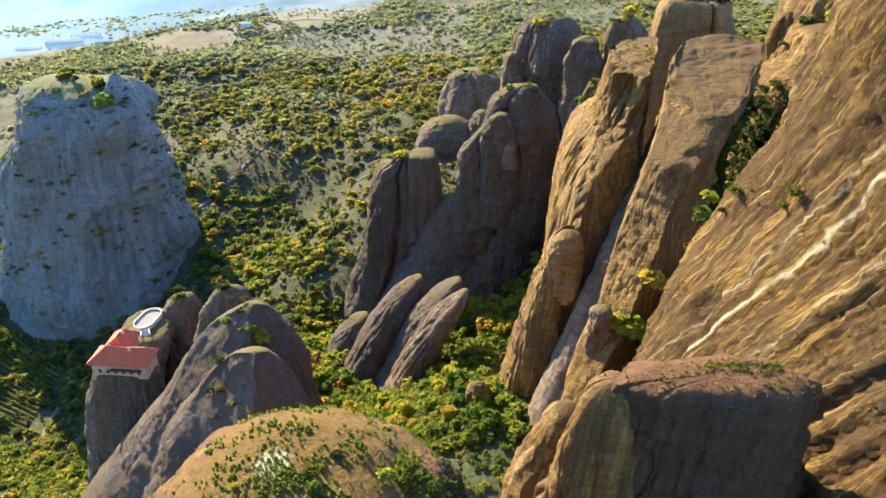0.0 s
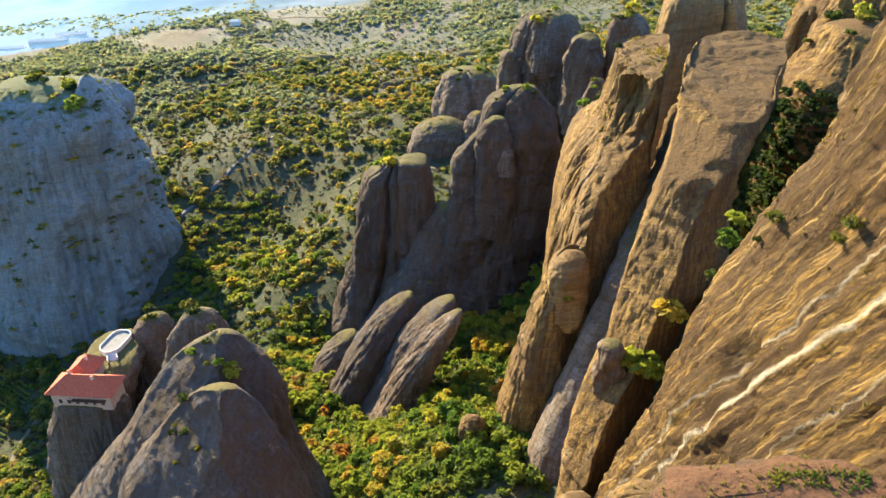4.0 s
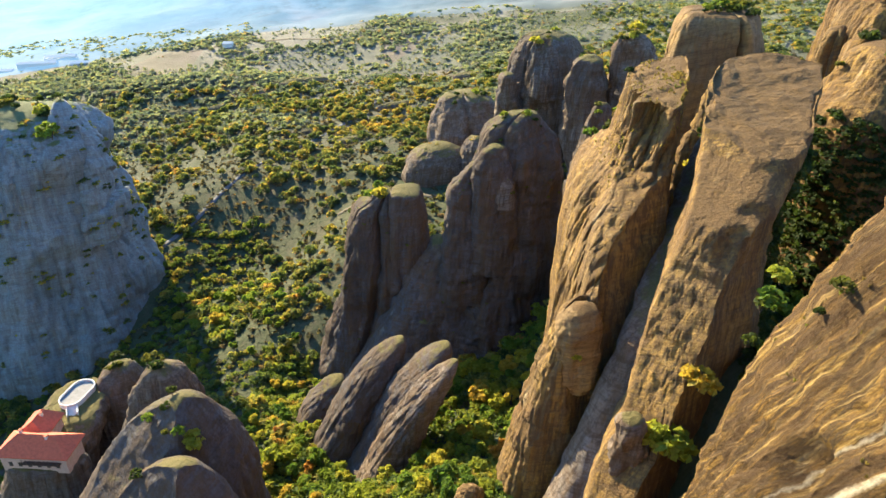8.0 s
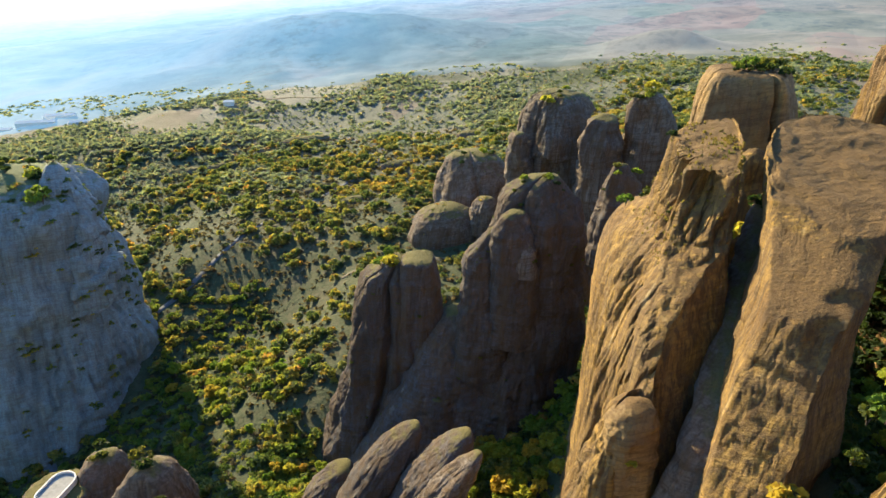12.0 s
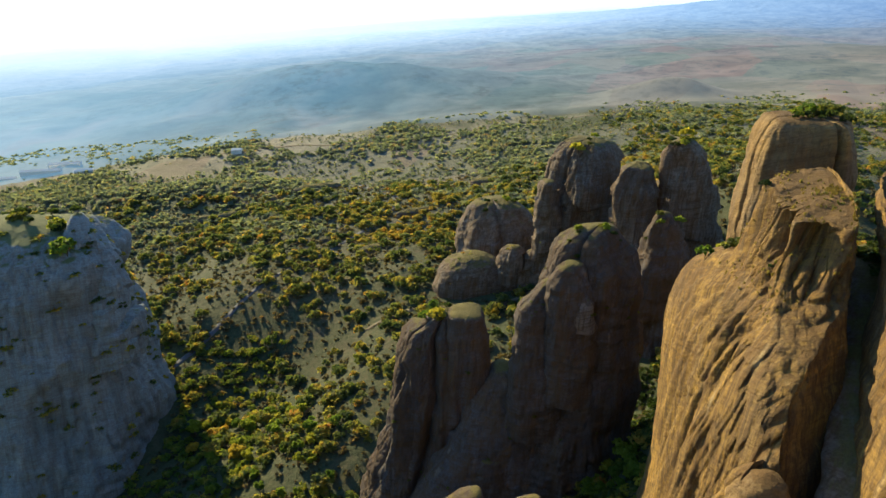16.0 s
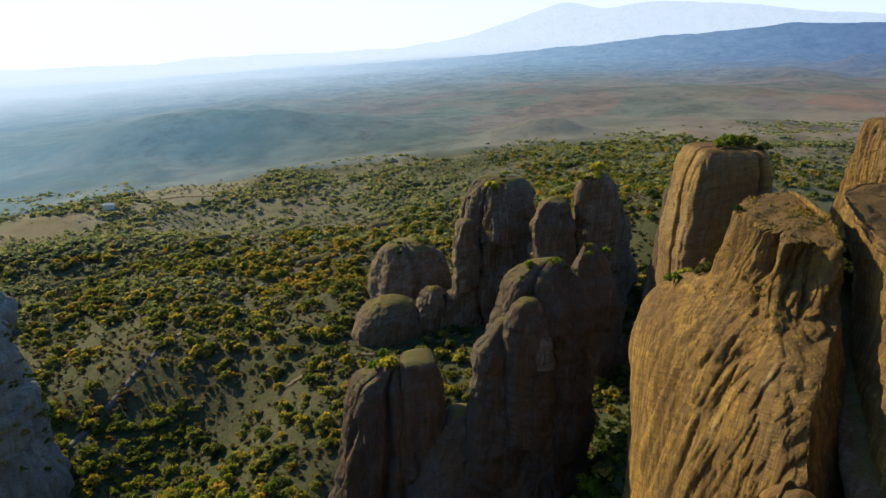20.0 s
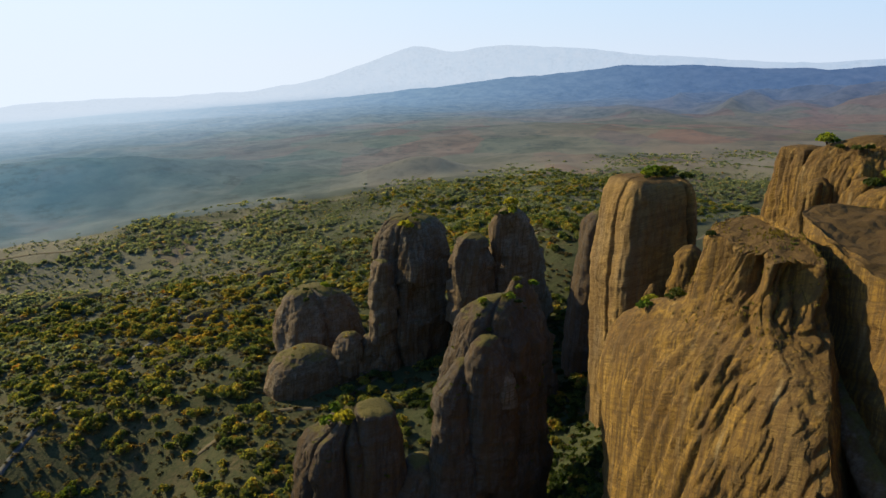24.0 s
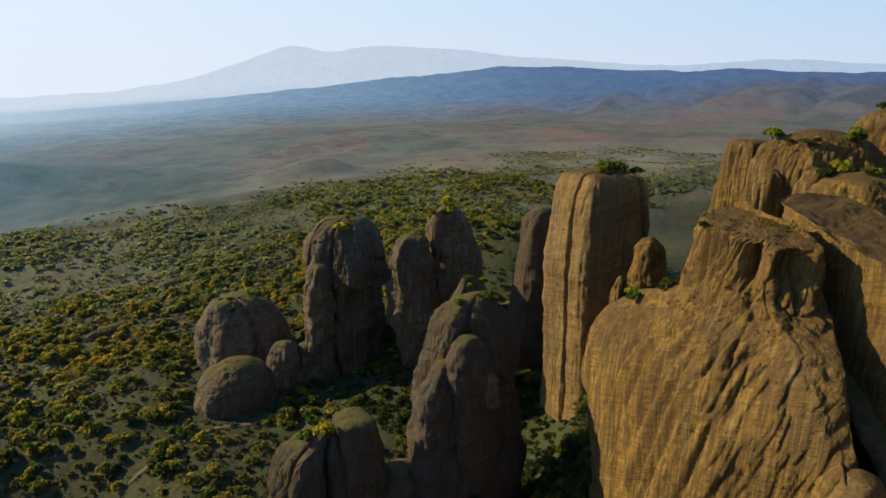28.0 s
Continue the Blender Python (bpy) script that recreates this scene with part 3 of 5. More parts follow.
def distance_material():
    """The hazy distance: haze painted as glowing colour, pale towards the sun, blue away from it, with faint fields and
    woods.
    """
    m, nt, p = nodes_of("hazy_distance")
    g = nt.nodes.new("ShaderNodeNewGeometry")
    sep = nt.nodes.new("ShaderNodeSeparateXYZ")
    nt.links.new(g.outputs["Position"], sep.inputs[0])
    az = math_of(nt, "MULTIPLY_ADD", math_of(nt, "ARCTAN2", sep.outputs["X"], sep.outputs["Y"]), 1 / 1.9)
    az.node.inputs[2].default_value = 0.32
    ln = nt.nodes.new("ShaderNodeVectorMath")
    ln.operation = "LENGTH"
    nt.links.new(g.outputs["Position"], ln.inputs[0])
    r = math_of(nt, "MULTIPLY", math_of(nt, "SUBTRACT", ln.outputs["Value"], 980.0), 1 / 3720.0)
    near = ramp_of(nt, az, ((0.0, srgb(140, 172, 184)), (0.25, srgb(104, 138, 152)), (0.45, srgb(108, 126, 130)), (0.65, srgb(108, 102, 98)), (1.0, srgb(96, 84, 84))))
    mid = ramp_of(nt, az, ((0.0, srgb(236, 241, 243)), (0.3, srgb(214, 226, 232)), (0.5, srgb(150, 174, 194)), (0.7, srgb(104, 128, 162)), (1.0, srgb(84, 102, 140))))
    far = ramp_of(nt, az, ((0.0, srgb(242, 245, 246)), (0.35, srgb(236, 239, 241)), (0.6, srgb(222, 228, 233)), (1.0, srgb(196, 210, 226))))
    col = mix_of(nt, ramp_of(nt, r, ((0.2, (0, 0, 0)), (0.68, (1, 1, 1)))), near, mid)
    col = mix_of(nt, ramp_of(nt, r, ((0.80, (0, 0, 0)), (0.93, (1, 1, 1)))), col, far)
    spots = noise_of(nt, 0.016, place_of(nt, (1, 1, 1)), 10, 0.74)
    col = mix_of(nt, math_of(nt, "MULTIPLY", ramp_of(nt, r, ((0.0, (0.6, 0.6, 0.6)), (0.3, (0.5, 0.5, 0.5)), (0.8, (0.16, 0.16, 0.16)))), ramp_of(nt, az, ((0.15, (0.25, 0.25, 0.25)), (0.55, (1, 1, 1))))), col, ramp_of(nt, spots, ((0.36, (0.14, 0.2, 0.26)), (0.62, (0.84, 0.70, 0.56)))), "OVERLAY")
    cells = nt.nodes.new("ShaderNodeTexVoronoi")
    cells.inputs["Scale"].default_value = 0.0085
    nt.links.new(place_of(nt, (1, 0.6, 0.0), (0, 0, 25)), cells.inputs["Vector"])
    crop = ramp_of(nt, cells.outputs["Color"], ((0.0, srgb(96, 108, 104)), (0.3, srgb(142, 128, 108)), (0.5, srgb(108, 118, 98)), (0.7, srgb(150, 112, 96)), (1.0, srgb(112, 112, 112))))
    open_land = math_of(nt, "MULTIPLY", ramp_of(nt, r, ((0.02, (0.55, 0.55, 0.55)), (0.3, (0.45, 0.45, 0.45)), (0.5, (0, 0, 0)))), ramp_of(nt, az, ((0.25, (0.1, 0.1, 0.1)), (0.5, (1, 1, 1)))))
    col = mix_of(nt, open_land, col, crop)
    copses = math_of(nt, "MULTIPLY", ramp_of(nt, noise_of(nt, 0.05, place_of(nt), 5, 0.7), ((0.50, (0, 0, 0)), (0.60, (1, 1, 1)))), ramp_of(nt, noise_of(nt, 0.006, place_of(nt), 4, 0.6), ((0.40, (0.15, 0.15, 0.15)), (0.58, (0.75, 0.75, 0.75)))))
    copses = math_of(nt, "MULTIPLY", copses, math_of(nt, "MULTIPLY", ramp_of(nt, r, ((0.0, (0.9, 0.9, 0.9)), (0.45, (0.4, 0.4, 0.4)), (0.8, (0.1, 0.1, 0.1)))), ramp_of(nt, az, ((0.1, (0.2, 0.2, 0.2)), (0.5, (1, 1, 1))))))
    col = mix_of(nt, copses, col, srgb(66, 82, 88))
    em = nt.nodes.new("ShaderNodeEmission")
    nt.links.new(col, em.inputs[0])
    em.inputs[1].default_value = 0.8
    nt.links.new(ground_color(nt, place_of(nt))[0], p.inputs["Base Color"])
    p.inputs["Roughness"].default_value = 0.9
    p.inputs["Specular IOR Level"].default_value = 0.15
    mx = nt.nodes.new("ShaderNodeMixShader")
    # painted haze glow takes over from the sunlit ground with distance
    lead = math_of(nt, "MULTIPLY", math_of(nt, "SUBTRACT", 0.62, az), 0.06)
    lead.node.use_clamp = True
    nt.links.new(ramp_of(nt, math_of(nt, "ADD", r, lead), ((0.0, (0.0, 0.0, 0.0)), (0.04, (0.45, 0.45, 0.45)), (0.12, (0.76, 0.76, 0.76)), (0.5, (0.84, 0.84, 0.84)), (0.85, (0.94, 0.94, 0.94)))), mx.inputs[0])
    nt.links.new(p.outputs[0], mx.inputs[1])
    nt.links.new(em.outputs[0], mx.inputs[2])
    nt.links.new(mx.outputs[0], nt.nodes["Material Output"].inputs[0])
    return m


def distance_sheet():
    """Plain, foothills, a long ridge and high mountains, one behind the other, out to the horizon."""
    na, nr = 420, 150
    az = np.radians(np.linspace(-75, 110, na))[None].repeat(nr, 0)
    r = (980 + 3820 * np.linspace(0, 1, nr) ** 1.2)[:, None].repeat(na, 1)
    x, y = r * np.sin(az), r * np.cos(az)
    z = ground_z(x, y) - 1.5 + 3.5 * step(980, 1015, r)
    z = z + 6 * step(1300, 1700, r)
    d = np.degrees(az)
    q = np.stack([d / 9, r / 700, 0 * d], -1).reshape(-1, 3)
    n1 = fbm(q * (1, 0.8, 1), 4, 0.42).reshape(d.shape)
    n2 = fbm(q * (1.5, 1.1, 1) + 40, 4, 0.42).reshape(d.shape)
    foot = (78 * step(24, 62, d) + 8) * np.exp(-((r - 2600) / 380) ** 2) * (0.3 + 1.2 * (1 - np.minimum(1, 2.4 * np.abs(n1))))
    foot2 = (88 * step(22, 66, d) + 8) * np.exp(-((r - 3150) / 320) ** 2) * (0.35 + 1.1 * (1 - np.minimum(1, 2.4 * np.abs(n2))))
    ridge = (8 + 160 * step(10, 38, d) + 14 * np.exp(-((d - 41) / 4) ** 2)) * np.exp(-((r - 3800) / 300) ** 2) * (1 + 0.22 * n1 + 0.10 * n2)
    peak = (55 + 60 * step(7, 17, d) + 120 * step(11, 21, d) * (1 - 0.22 * step(29, 46, d)) + 62 * np.exp(-((d - 21.2) / 2.2) ** 2) + 74 * np.exp(-((d - 28.6) / 4.2) ** 2) + 40 * np.exp(-((d - 36) / 5) ** 2) + 26 * n2 + 14 * n1) * np.exp(-((r - 4620) / 170) ** 2)
    z = np.maximum(z + foot + foot2 + ridge, z + peak)
    i = np.arange(nr - 1)[:, None] * na
    j = np.arange(na - 1)[None]
    f = np.stack([i + j, i + j + 1, i + na + j + 1, i + na + j], -1).reshape(-1, 4)
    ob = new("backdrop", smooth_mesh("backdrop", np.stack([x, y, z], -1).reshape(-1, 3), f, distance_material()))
    return tagged(ob, "hazy blue plain with ridges and mountains on the horizon", "landscape", kind="structure")


distance_sheet()


def sky_backdrop():
    """Bright hazy sky low over the mountains: white towards the sun, pale blue away from it."""
    m, nt, p = nodes_of("low_sky")
    g = nt.nodes.new("ShaderNodeNewGeometry")
    sep = nt.nodes.new("ShaderNodeSeparateXYZ")
    nt.links.new(g.outputs["Position"], sep.inputs[0])
    az = math_of(nt, "MULTIPLY_ADD", math_of(nt, "ARCTAN2", sep.outputs["X"], sep.outputs["Y"]), 1 / 1.9)
    az.node.inputs[2].default_value = 0.32
    low = ramp_of(nt, az, ((0.0, srgb(247, 247, 245)), (0.4, srgb(240, 240, 238)), (0.7, srgb(228, 230, 232)), (1.0, srgb(214, 220, 228))))
    high = ramp_of(nt, az, ((0.0, srgb(248, 249, 249)), (0.35, srgb(236, 242, 247)), (0.6, srgb(216, 232, 240)), (1.0, srgb(188, 214, 234))))
    up = math_of(nt, "MULTIPLY", sep.outputs["Z"], 1 / 620.0)
    up.node.use_clamp = True
    em = nt.nodes.new("ShaderNodeEmission")
    nt.links.new(mix_of(nt, up, low, high), em.inputs[0])
    em.inputs[1].default_value = 0.89
    nt.links.new(em.outputs[0], nt.nodes["Material Output"].inputs[0])
    az_ = np.radians(np.linspace(-75, 110, 60))
    v = [(4840 * math.sin(t), 4840 * math.cos(t), z) for z in (-300, 950) for t in az_]
    f = [[k, k + 1, 61 + k, 60 + k] for k in range(59)]
    return tagged(new("backdrop", smooth_mesh("backdrop", v, f, m)), "bright hazy sky above the mountains", "sky", kind="structure")


sky_backdrop()

# ---- crags ----
fin_f = crag("tall golden sandstone fin with fluted sunlit face", [
    (-215, 43, 212, 19, 46), (-185, 46.5, 212.5, 15.5, 44.5), (-160, 49, 213, 13, 44), (-140, 49.4, 215, 11.8, 45), (-127, 50.2, 217, 11.6, 47), (-112, 51, 219, 11.4, 48.5), (-104, 51.6, 219.5, 11.2, 48), (-97, 52.4, 219, 11, 46),
    (-91, 53.6, 218, 10.6, 42), (-86, 55.4, 216.5, 9.8, 36), (-82.5, 56.6, 215, 9.3, 29.5), (-79.5, 57.8, 215.5, 8.8, 22.5), (-74.5, 60.5, 218, 9.4, 18), (-68, 61.8, 218, 9.4, 17.5), (-60, 62.6, 218, 9.2, 17.5), (-56, 63.2, 218, 8.8, 16.5), (-54, 64, 219, 4, 7), (-53.5, 64, 219, 0.5, 1)],
    ROCK_GOLD, seed=1, power=4.0, turn=-9, nu=440, nv=260, lump=0.02, flute=1.0, ledge=0.25, rough=0.2, ribs=2.2, leany=-0.3, cuts=((176, 0.93), (215, 0.92)), cracks=((200, 1.0, 1.6), (150, 0.8, 1.5)), dents=((53.5, 214, -68, 3.6, 4.2), (56, 205.5, -66.5, 3.8, 4.5), (53.5, 225, -68, 2.6, 2.6)),
    planes=((66, 219, -59.6, -0.24, -0.04, 0.97), (56.5, 199, -66, 0.485, -0.84, 0.243), (66.5, 218, -64, 0.95, -0.3, 0.0)))
crag("rounded buttress with a pale knob", [(-195, 30, 186, 14, 14), (-150, 33.5, 183, 10.5, 11), (-125, 36, 180.5, 8.4, 8.8), (-109, 38.2, 178.8, 6.6, 6.8), (-103.5, 38.8, 178.2, 5.4, 5.4), (-101, 38.8, 178, 3.4, 3.4), (-99.8, 38.8, 178, 0.8, 0.8)],
     ROCK_GOLD, parent=fin_f, name="buttress", seed=2, power=3.0, nu=200, nv=170, lump=0.05, flute=0.4, ledge=0.4, rough=0.6, ribs=0.6, planes=((36, 173.5, -123, 0.64, -0.74, 0.22),))
crag("rounded knob with a pale top", [(-124, 37.4, 178.5, 5.6, 6), (-110, 36.6, 177, 5.6, 5.6), (-104.5, 36.8, 176.8, 5.0, 4.9), (-101.2, 37.4, 177, 3.2, 3.2), (-100.2, 37.6, 177.2, 0.6, 0.6)],
     ROCK_TOWER, parent=fin_f, name="knob", seed=85, power=2.5, nu=110, nv=90, lump=0.1, flute=0.2, ledge=0.5, rough=0.5)
crag("smooth grey chute between the fins", [(-165, 40, 160, 15, 12), (-109, 51.5, 172, 6.5, 6), (-93.5, 63, 192, 5.6, 6), (-81.5, 75.5, 215, 5, 6), (-76, 81, 224, 3.5, 4.5), (-75, 82, 226, 0.6, 0.6)],
     ROCK_GREY, parent=fin_f, name="chute", seed=86, power=2.2, nu=110, nv=150, lump=0.05, flute=0.3, ledge=0.2, rough=0.3)
fin_e = crag("golden-brown sandstone fin with a slanting top and a waisted neck", [
    (-205, 58, 156, 28, 60), (-175, 60, 158, 23, 56), (-141, 60.5, 163, 20, 50), (-120, 61.5, 167, 16, 42.5), (-111, 63.2, 171, 12.8, 38), (-103, 64.4, 175, 11.6, 35), (-92, 66, 179, 10.8, 33), (-84, 68, 183, 9.8, 33), (-78, 69.8, 185.5, 9.2, 34), (-74, 71, 187, 9.6, 34),
    (-70.5, 74, 192, 10.4, 29.5), (-66.5, 77, 197, 12, 25), (-60, 80, 202, 13.6, 22.5), (-54, 81.5, 204, 13.6, 21), (-51, 82, 205, 11, 17), (-49.5, 82, 205, 5, 8), (-49, 82, 205, 1, 2)],
    ROCK_GOLD, seed=3, power=3.2, turn=-28, nu=400, nv=260, lump=0.035, flute=0.35, ledge=0.75, rough=0.2, ribs=0.45, leany=-0.25, cuts=((160, 0.92), (208, 0.86)), dents=((61, 158, -76, 4, 3.5), (65, 164, -72, 3, 2.5)),
    planes=((84, 215, -57.3, -0.09, -0.15, 0.984), (91, 199, -64, 0.86, -0.48, 0.12), (57.5, 154, -90, 0.62, -0.78, 0.1)))
crag("small stone pinnacle", [(-145, 46, 150, 8, 8), (-120, 43, 147, 4.4, 4.2), (-111, 41.8, 145.6, 3.6, 3.4), (-107, 41.4, 145.2, 3.2, 3), (-105.2, 41.4, 145.2, 2.5, 2.3), (-104.6, 41.4, 145.2, 1, 1)],
     ROCK_GREY, parent=fin_e, name="pinnacle", seed=4, nu=80, nv=70, flute=0.2, ledge=0.4)
crag("grey bulge of rock", [(-120, 55, 163, 5, 5), (-100, 55.5, 160.5, 5.5, 5), (-93, 56, 160, 5.2, 5), (-88, 56, 160.5, 3.2, 3.2), (-86.5, 56, 161, 0.8, 0.8)],
     ROCK_GREY, parent=fin_e, name="bulge", seed=5, nu=80, nv=70, flute=0.2, ledge=0.3)
crag("huge sloping wall of banded golden rock", [
    (-200, 98, 84, 84, 66), (-160, 98, 84, 72, 62), (-117, 98, 84, 60, 57), (-92, 98, 84.5, 54, 55.5), (-80, 98, 85, 49.5, 55), (-67, 98, 85, 43.5, 54.5), (-52, 98, 86, 36.5, 54), (-40, 99, 87, 34, 53.5), (-25, 100, 87, 32, 52), (-8, 102, 87, 29, 48), (6, 103, 86, 20, 34), (11, 103, 87, 9, 15), (12, 103, 87, 1, 2)],
    ROCK_WALL, name="rock_wall", seed=6, power=4.5, dents=((49.0, 107.5, -77.5, 3.2, 5.0), (53, 128, -66, 5, 2.5)), nu=460, nv=250, lump=0.05, flute=1.3, ledge=0.7, rough=0.7, ribs=1.6, tilt=(0.75, -0.45), size=30, lean=0.48, leany=-0.26)
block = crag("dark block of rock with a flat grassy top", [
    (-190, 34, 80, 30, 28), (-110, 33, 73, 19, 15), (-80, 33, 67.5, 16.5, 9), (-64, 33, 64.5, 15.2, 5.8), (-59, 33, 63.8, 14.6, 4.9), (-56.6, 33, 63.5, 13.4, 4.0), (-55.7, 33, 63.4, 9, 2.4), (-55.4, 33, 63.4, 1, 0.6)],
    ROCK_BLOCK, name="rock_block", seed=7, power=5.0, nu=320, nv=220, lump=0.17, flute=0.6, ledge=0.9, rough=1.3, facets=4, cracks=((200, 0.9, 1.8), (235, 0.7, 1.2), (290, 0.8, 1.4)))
# sunlit side in gold against the block's shade-dark rock: light put into colour
crag("west face coloured golden as if sunlit", [(-170, 22, 80, 17, 14), (-110, 22.5, 72, 10.5, 9), (-80, 21.5, 67, 6.6, 6), (-66, 21, 65.2, 4.4, 4), (-60, 21, 64.6, 3.2, 3), (-57.6, 21.6, 64.4, 2, 2), (-57, 21.8, 64.2, 0.5, 0.5)],
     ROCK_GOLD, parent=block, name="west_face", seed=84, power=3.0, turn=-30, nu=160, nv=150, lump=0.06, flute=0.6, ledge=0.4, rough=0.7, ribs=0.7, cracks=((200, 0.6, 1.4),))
crag("golden buttress split by a crack", [(-160, 18, 84, 12, 12), (-110, 18, 80, 8, 8), (-90, 18, 78, 6, 6.5), (-77, 18.5, 76.5, 3.4, 4), (-73.5, 18.6, 76.3, 1.6, 2), (-73, 18.6, 76.3, 0.4, 0.4)],
     ROCK_GOLD, name="rock_buttress", seed=8, nu=140, nv=110, flute=0.4, ledge=0.3)
dome = crag("rounded grassy boulder dome", [
    (-170, -20, 42, 48, 44), (-90, -15, 42, 29, 26), (-70, -13.5, 42, 22, 20.5), (-61, -13, 42.5, 18, 17), (-55, -12.5, 43, 14, 13), (-51, -12.5, 43, 9.5, 8.5), (-49.2, -12.5, 43, 5, 5), (-48.6, -12.5, 43, 0.8, 0.8)],
    ROCK_DOME, name="rock_dome", seed=9, power=2.2, nu=260, nv=200, lump=0.08, flute=0.3, ledge=0.35, rough=0.7)
crag("dark cracked slab on the dome", [(-72, -2, 41, 13, 12), (-57, -3, 43, 9, 8), (-53, -3.4, 43.6, 6.4, 6), (-51.2, -3.8, 43.8, 3.8, 3.6), (-50.6, -3.8, 43.8, 0.6, 0.6)],
     ROCK_BLOCK, parent=dome, name="slab", seed=71, power=2.6, nu=140, nv=100, lump=0.1, flute=0.4, ledge=0.7, facets=4, cracks=((250, 0.6, 1.0), (310, 0.5, 0.9)))
crag("steep dark pyramid of rock", [
    (-225, -78, 168, 66, 40), (-205, -75, 168, 54, 34), (-182, -70, 170, 40, 27), (-164, -67, 172, 28, 21), (-145, -63, 174, 19, 16), (-134, -61, 174, 11.5, 10.5), (-127.5, -59, 174, 5.5, 5.5), (-125, -58.5, 174, 1.5, 1.5), (-124.6, -58.5, 174, 0.4, 0.4)],
    ROCK_BROWN, seed=10, power=2.3, turn=-24, rough=0.6, ribs=0.6, nu=260, nv=180, lump=0.06, flute=0.5, ledge=0.4, planes=((-57.5, 172, -126, 0.66, -0.5, 0.56), (-59.5, 171, -126, -0.54, -0.58, 0.61), (-58, 166, -131, 0.0, -0.86, 0.5)))
crag("lower dark shoulder of rock", [
    (-215, -64, 148, 46, 30), (-165, -60, 152, 29, 19), (-146, -57, 154, 19, 13), (-134, -55, 155, 10, 8), (-129.5, -53.5, 155, 5, 4.5), (-128, -53, 155, 0.8, 0.8)],
    ROCK_BROWN, seed=11, power=2.2, turn=-24, rough=0.6, ribs=0.6, nu=240, nv=160, lump=0.06, flute=0.5, ledge=0.4, planes=((-52, 153.5, -129.5, 0.62, -0.55, 0.56), (-54, 153, -130, -0.52, -0.62, 0.59)))
house_crag = crag("grey crag that carries the monastery", [
    (-265, -137, 216, 22, 24), (-225, -134, 216, 15.5, 18), (-200, -131, 217, 13.5, 17), (-185, -126, 220, 13, 17), (-178, -122, 226, 11.5, 15), (-175.5, -121.5, 229, 10, 13), (-174.6, -121.5, 230, 8, 10), (-174.5, -121.5, 230, 1, 1)],
    ROCK_GREY, seed=12, power=2.6, nu=220, nv=150, lump=0.09, flute=0.45, ledge=0.3)
crag("rounded cliff below the house", [(-260, -124, 206, 20, 16), (-215, -122, 205.5, 13.5, 10.5), (-195, -121, 205, 12, 8.2), (-182, -120.7, 204.8, 11.6, 6.8), (-177.8, -120.5, 204.6, 11.2, 5.9), (-176.6, -120.5, 204.6, 10.2, 5.0), (-176.4, -120.5, 204.6, 1, 0.6)],
     ROCK_GREY, parent=house_crag, name="cliff", seed=56, power=3.0, nu=180, nv=120, lump=0.06, flute=0.5, ledge=0.3, rough=0.5, ribs=0.6)
crag("small dark rock tower", [(-220, -80, 207, 20, 20), (-165, -79, 206, 12.5, 12), (-151, -77, 205, 10, 9), (-141.5, -76, 203, 6.5, 6), (-138, -76, 202, 3, 3), (-137, -76, 202, 0.6, 0.6)],
     ROCK_GREY, seed=13, nu=180, nv=120, lump=0.10, flute=0.4, ledge=0.3)
crag("small rounded crag with shrubs on top", [(-245, -112, 241, 16, 16), (-200, -112, 241, 12, 12), (-180, -112, 240, 9.5, 9), (-171.5, -110, 240, 6, 6), (-167.5, -109, 240, 2.5, 2.5), (-167, -109, 240, 0.5, 0.5)],
     ROCK_GREY, seed=14, nu=160, nv=110, lump=0.10, flute=0.4, ledge=0.3)
pillar_g = crag("shaded brown pillar with mossy ledges", [
    (-240, 12, 292, 40, 28), (-205, 18, 296, 32, 22), (-182, 27, 300, 27, 18), (-160, 32, 302, 24, 16), (-140, 34, 304, 22, 15), (-120, 36, 304, 19, 13), (-108, 36, 305, 14.5, 11), (-101, 37, 306, 9, 7),
    (-98, 38, 306, 4, 3.5), (-97.4, 38, 306, 0.8, 0.8)], ROCK_BROWN, seed=15, rough=0.5, ribs=0.9, power=2.8, cuts=((242, 0.86), (180, 0.9), (300, 0.88)), nu=320, nv=240, lump=0.17, flute=0.5, ledge=0.7, cracks=((230, 1.4, 3.0),), dents=((16, 297, -140, 5, 4.5), (28, 291, -128, 4, 3), (20, 290, -160, 6, 3), (42, 293, -118, 4, 2.5)))
crag("rounded nose of rock", [(-175, 15, 294, 11, 9), (-150, 14.5, 295, 8.5, 8), (-138, 13.5, 296, 6.0, 6), (-128, 14, 297, 6.5, 6), (-121, 17, 298, 5, 4.5), (-116, 20, 299, 2.5, 2.5), (-115.4, 20, 299, 0.5, 0.5)],
     ROCK_BROWN, parent=pillar_g, name="nose", seed=51, nu=110, nv=100, lump=0.12, flute=0.3, ledge=0.5, rough=0.5)
crag("mossy ledge below the top", [(-160, 27, 292, 10, 8), (-128, 26, 292, 8.5, 7), (-116, 25, 293, 7.5, 6), (-110, 26, 294.5, 5.5, 4.5), (-107.5, 27, 295, 2.5, 2.5), (-107.2, 27, 295, 0.5, 0.5)],
     ROCK_BROWN, parent=pillar_g, name="ledge", seed=52, nu=110, nv=90, lump=0.12, flute=0.3, ledge=0.6, rough=0.6)
crag("small round boulder on the face", [(-130, 30, 288.5, 4, 4), (-122, 29.5, 288.5, 3.6, 3.4), (-118.6, 29.5, 288.8, 2.2, 2), (-118, 29.5, 289, 0.4, 0.4)],
     ROCK_GREY, parent=pillar_g, name="boulder_on_face", seed=53, nu=60, nv=50, lump=0.1, flute=0.1, ledge=0.2, rough=0.4)
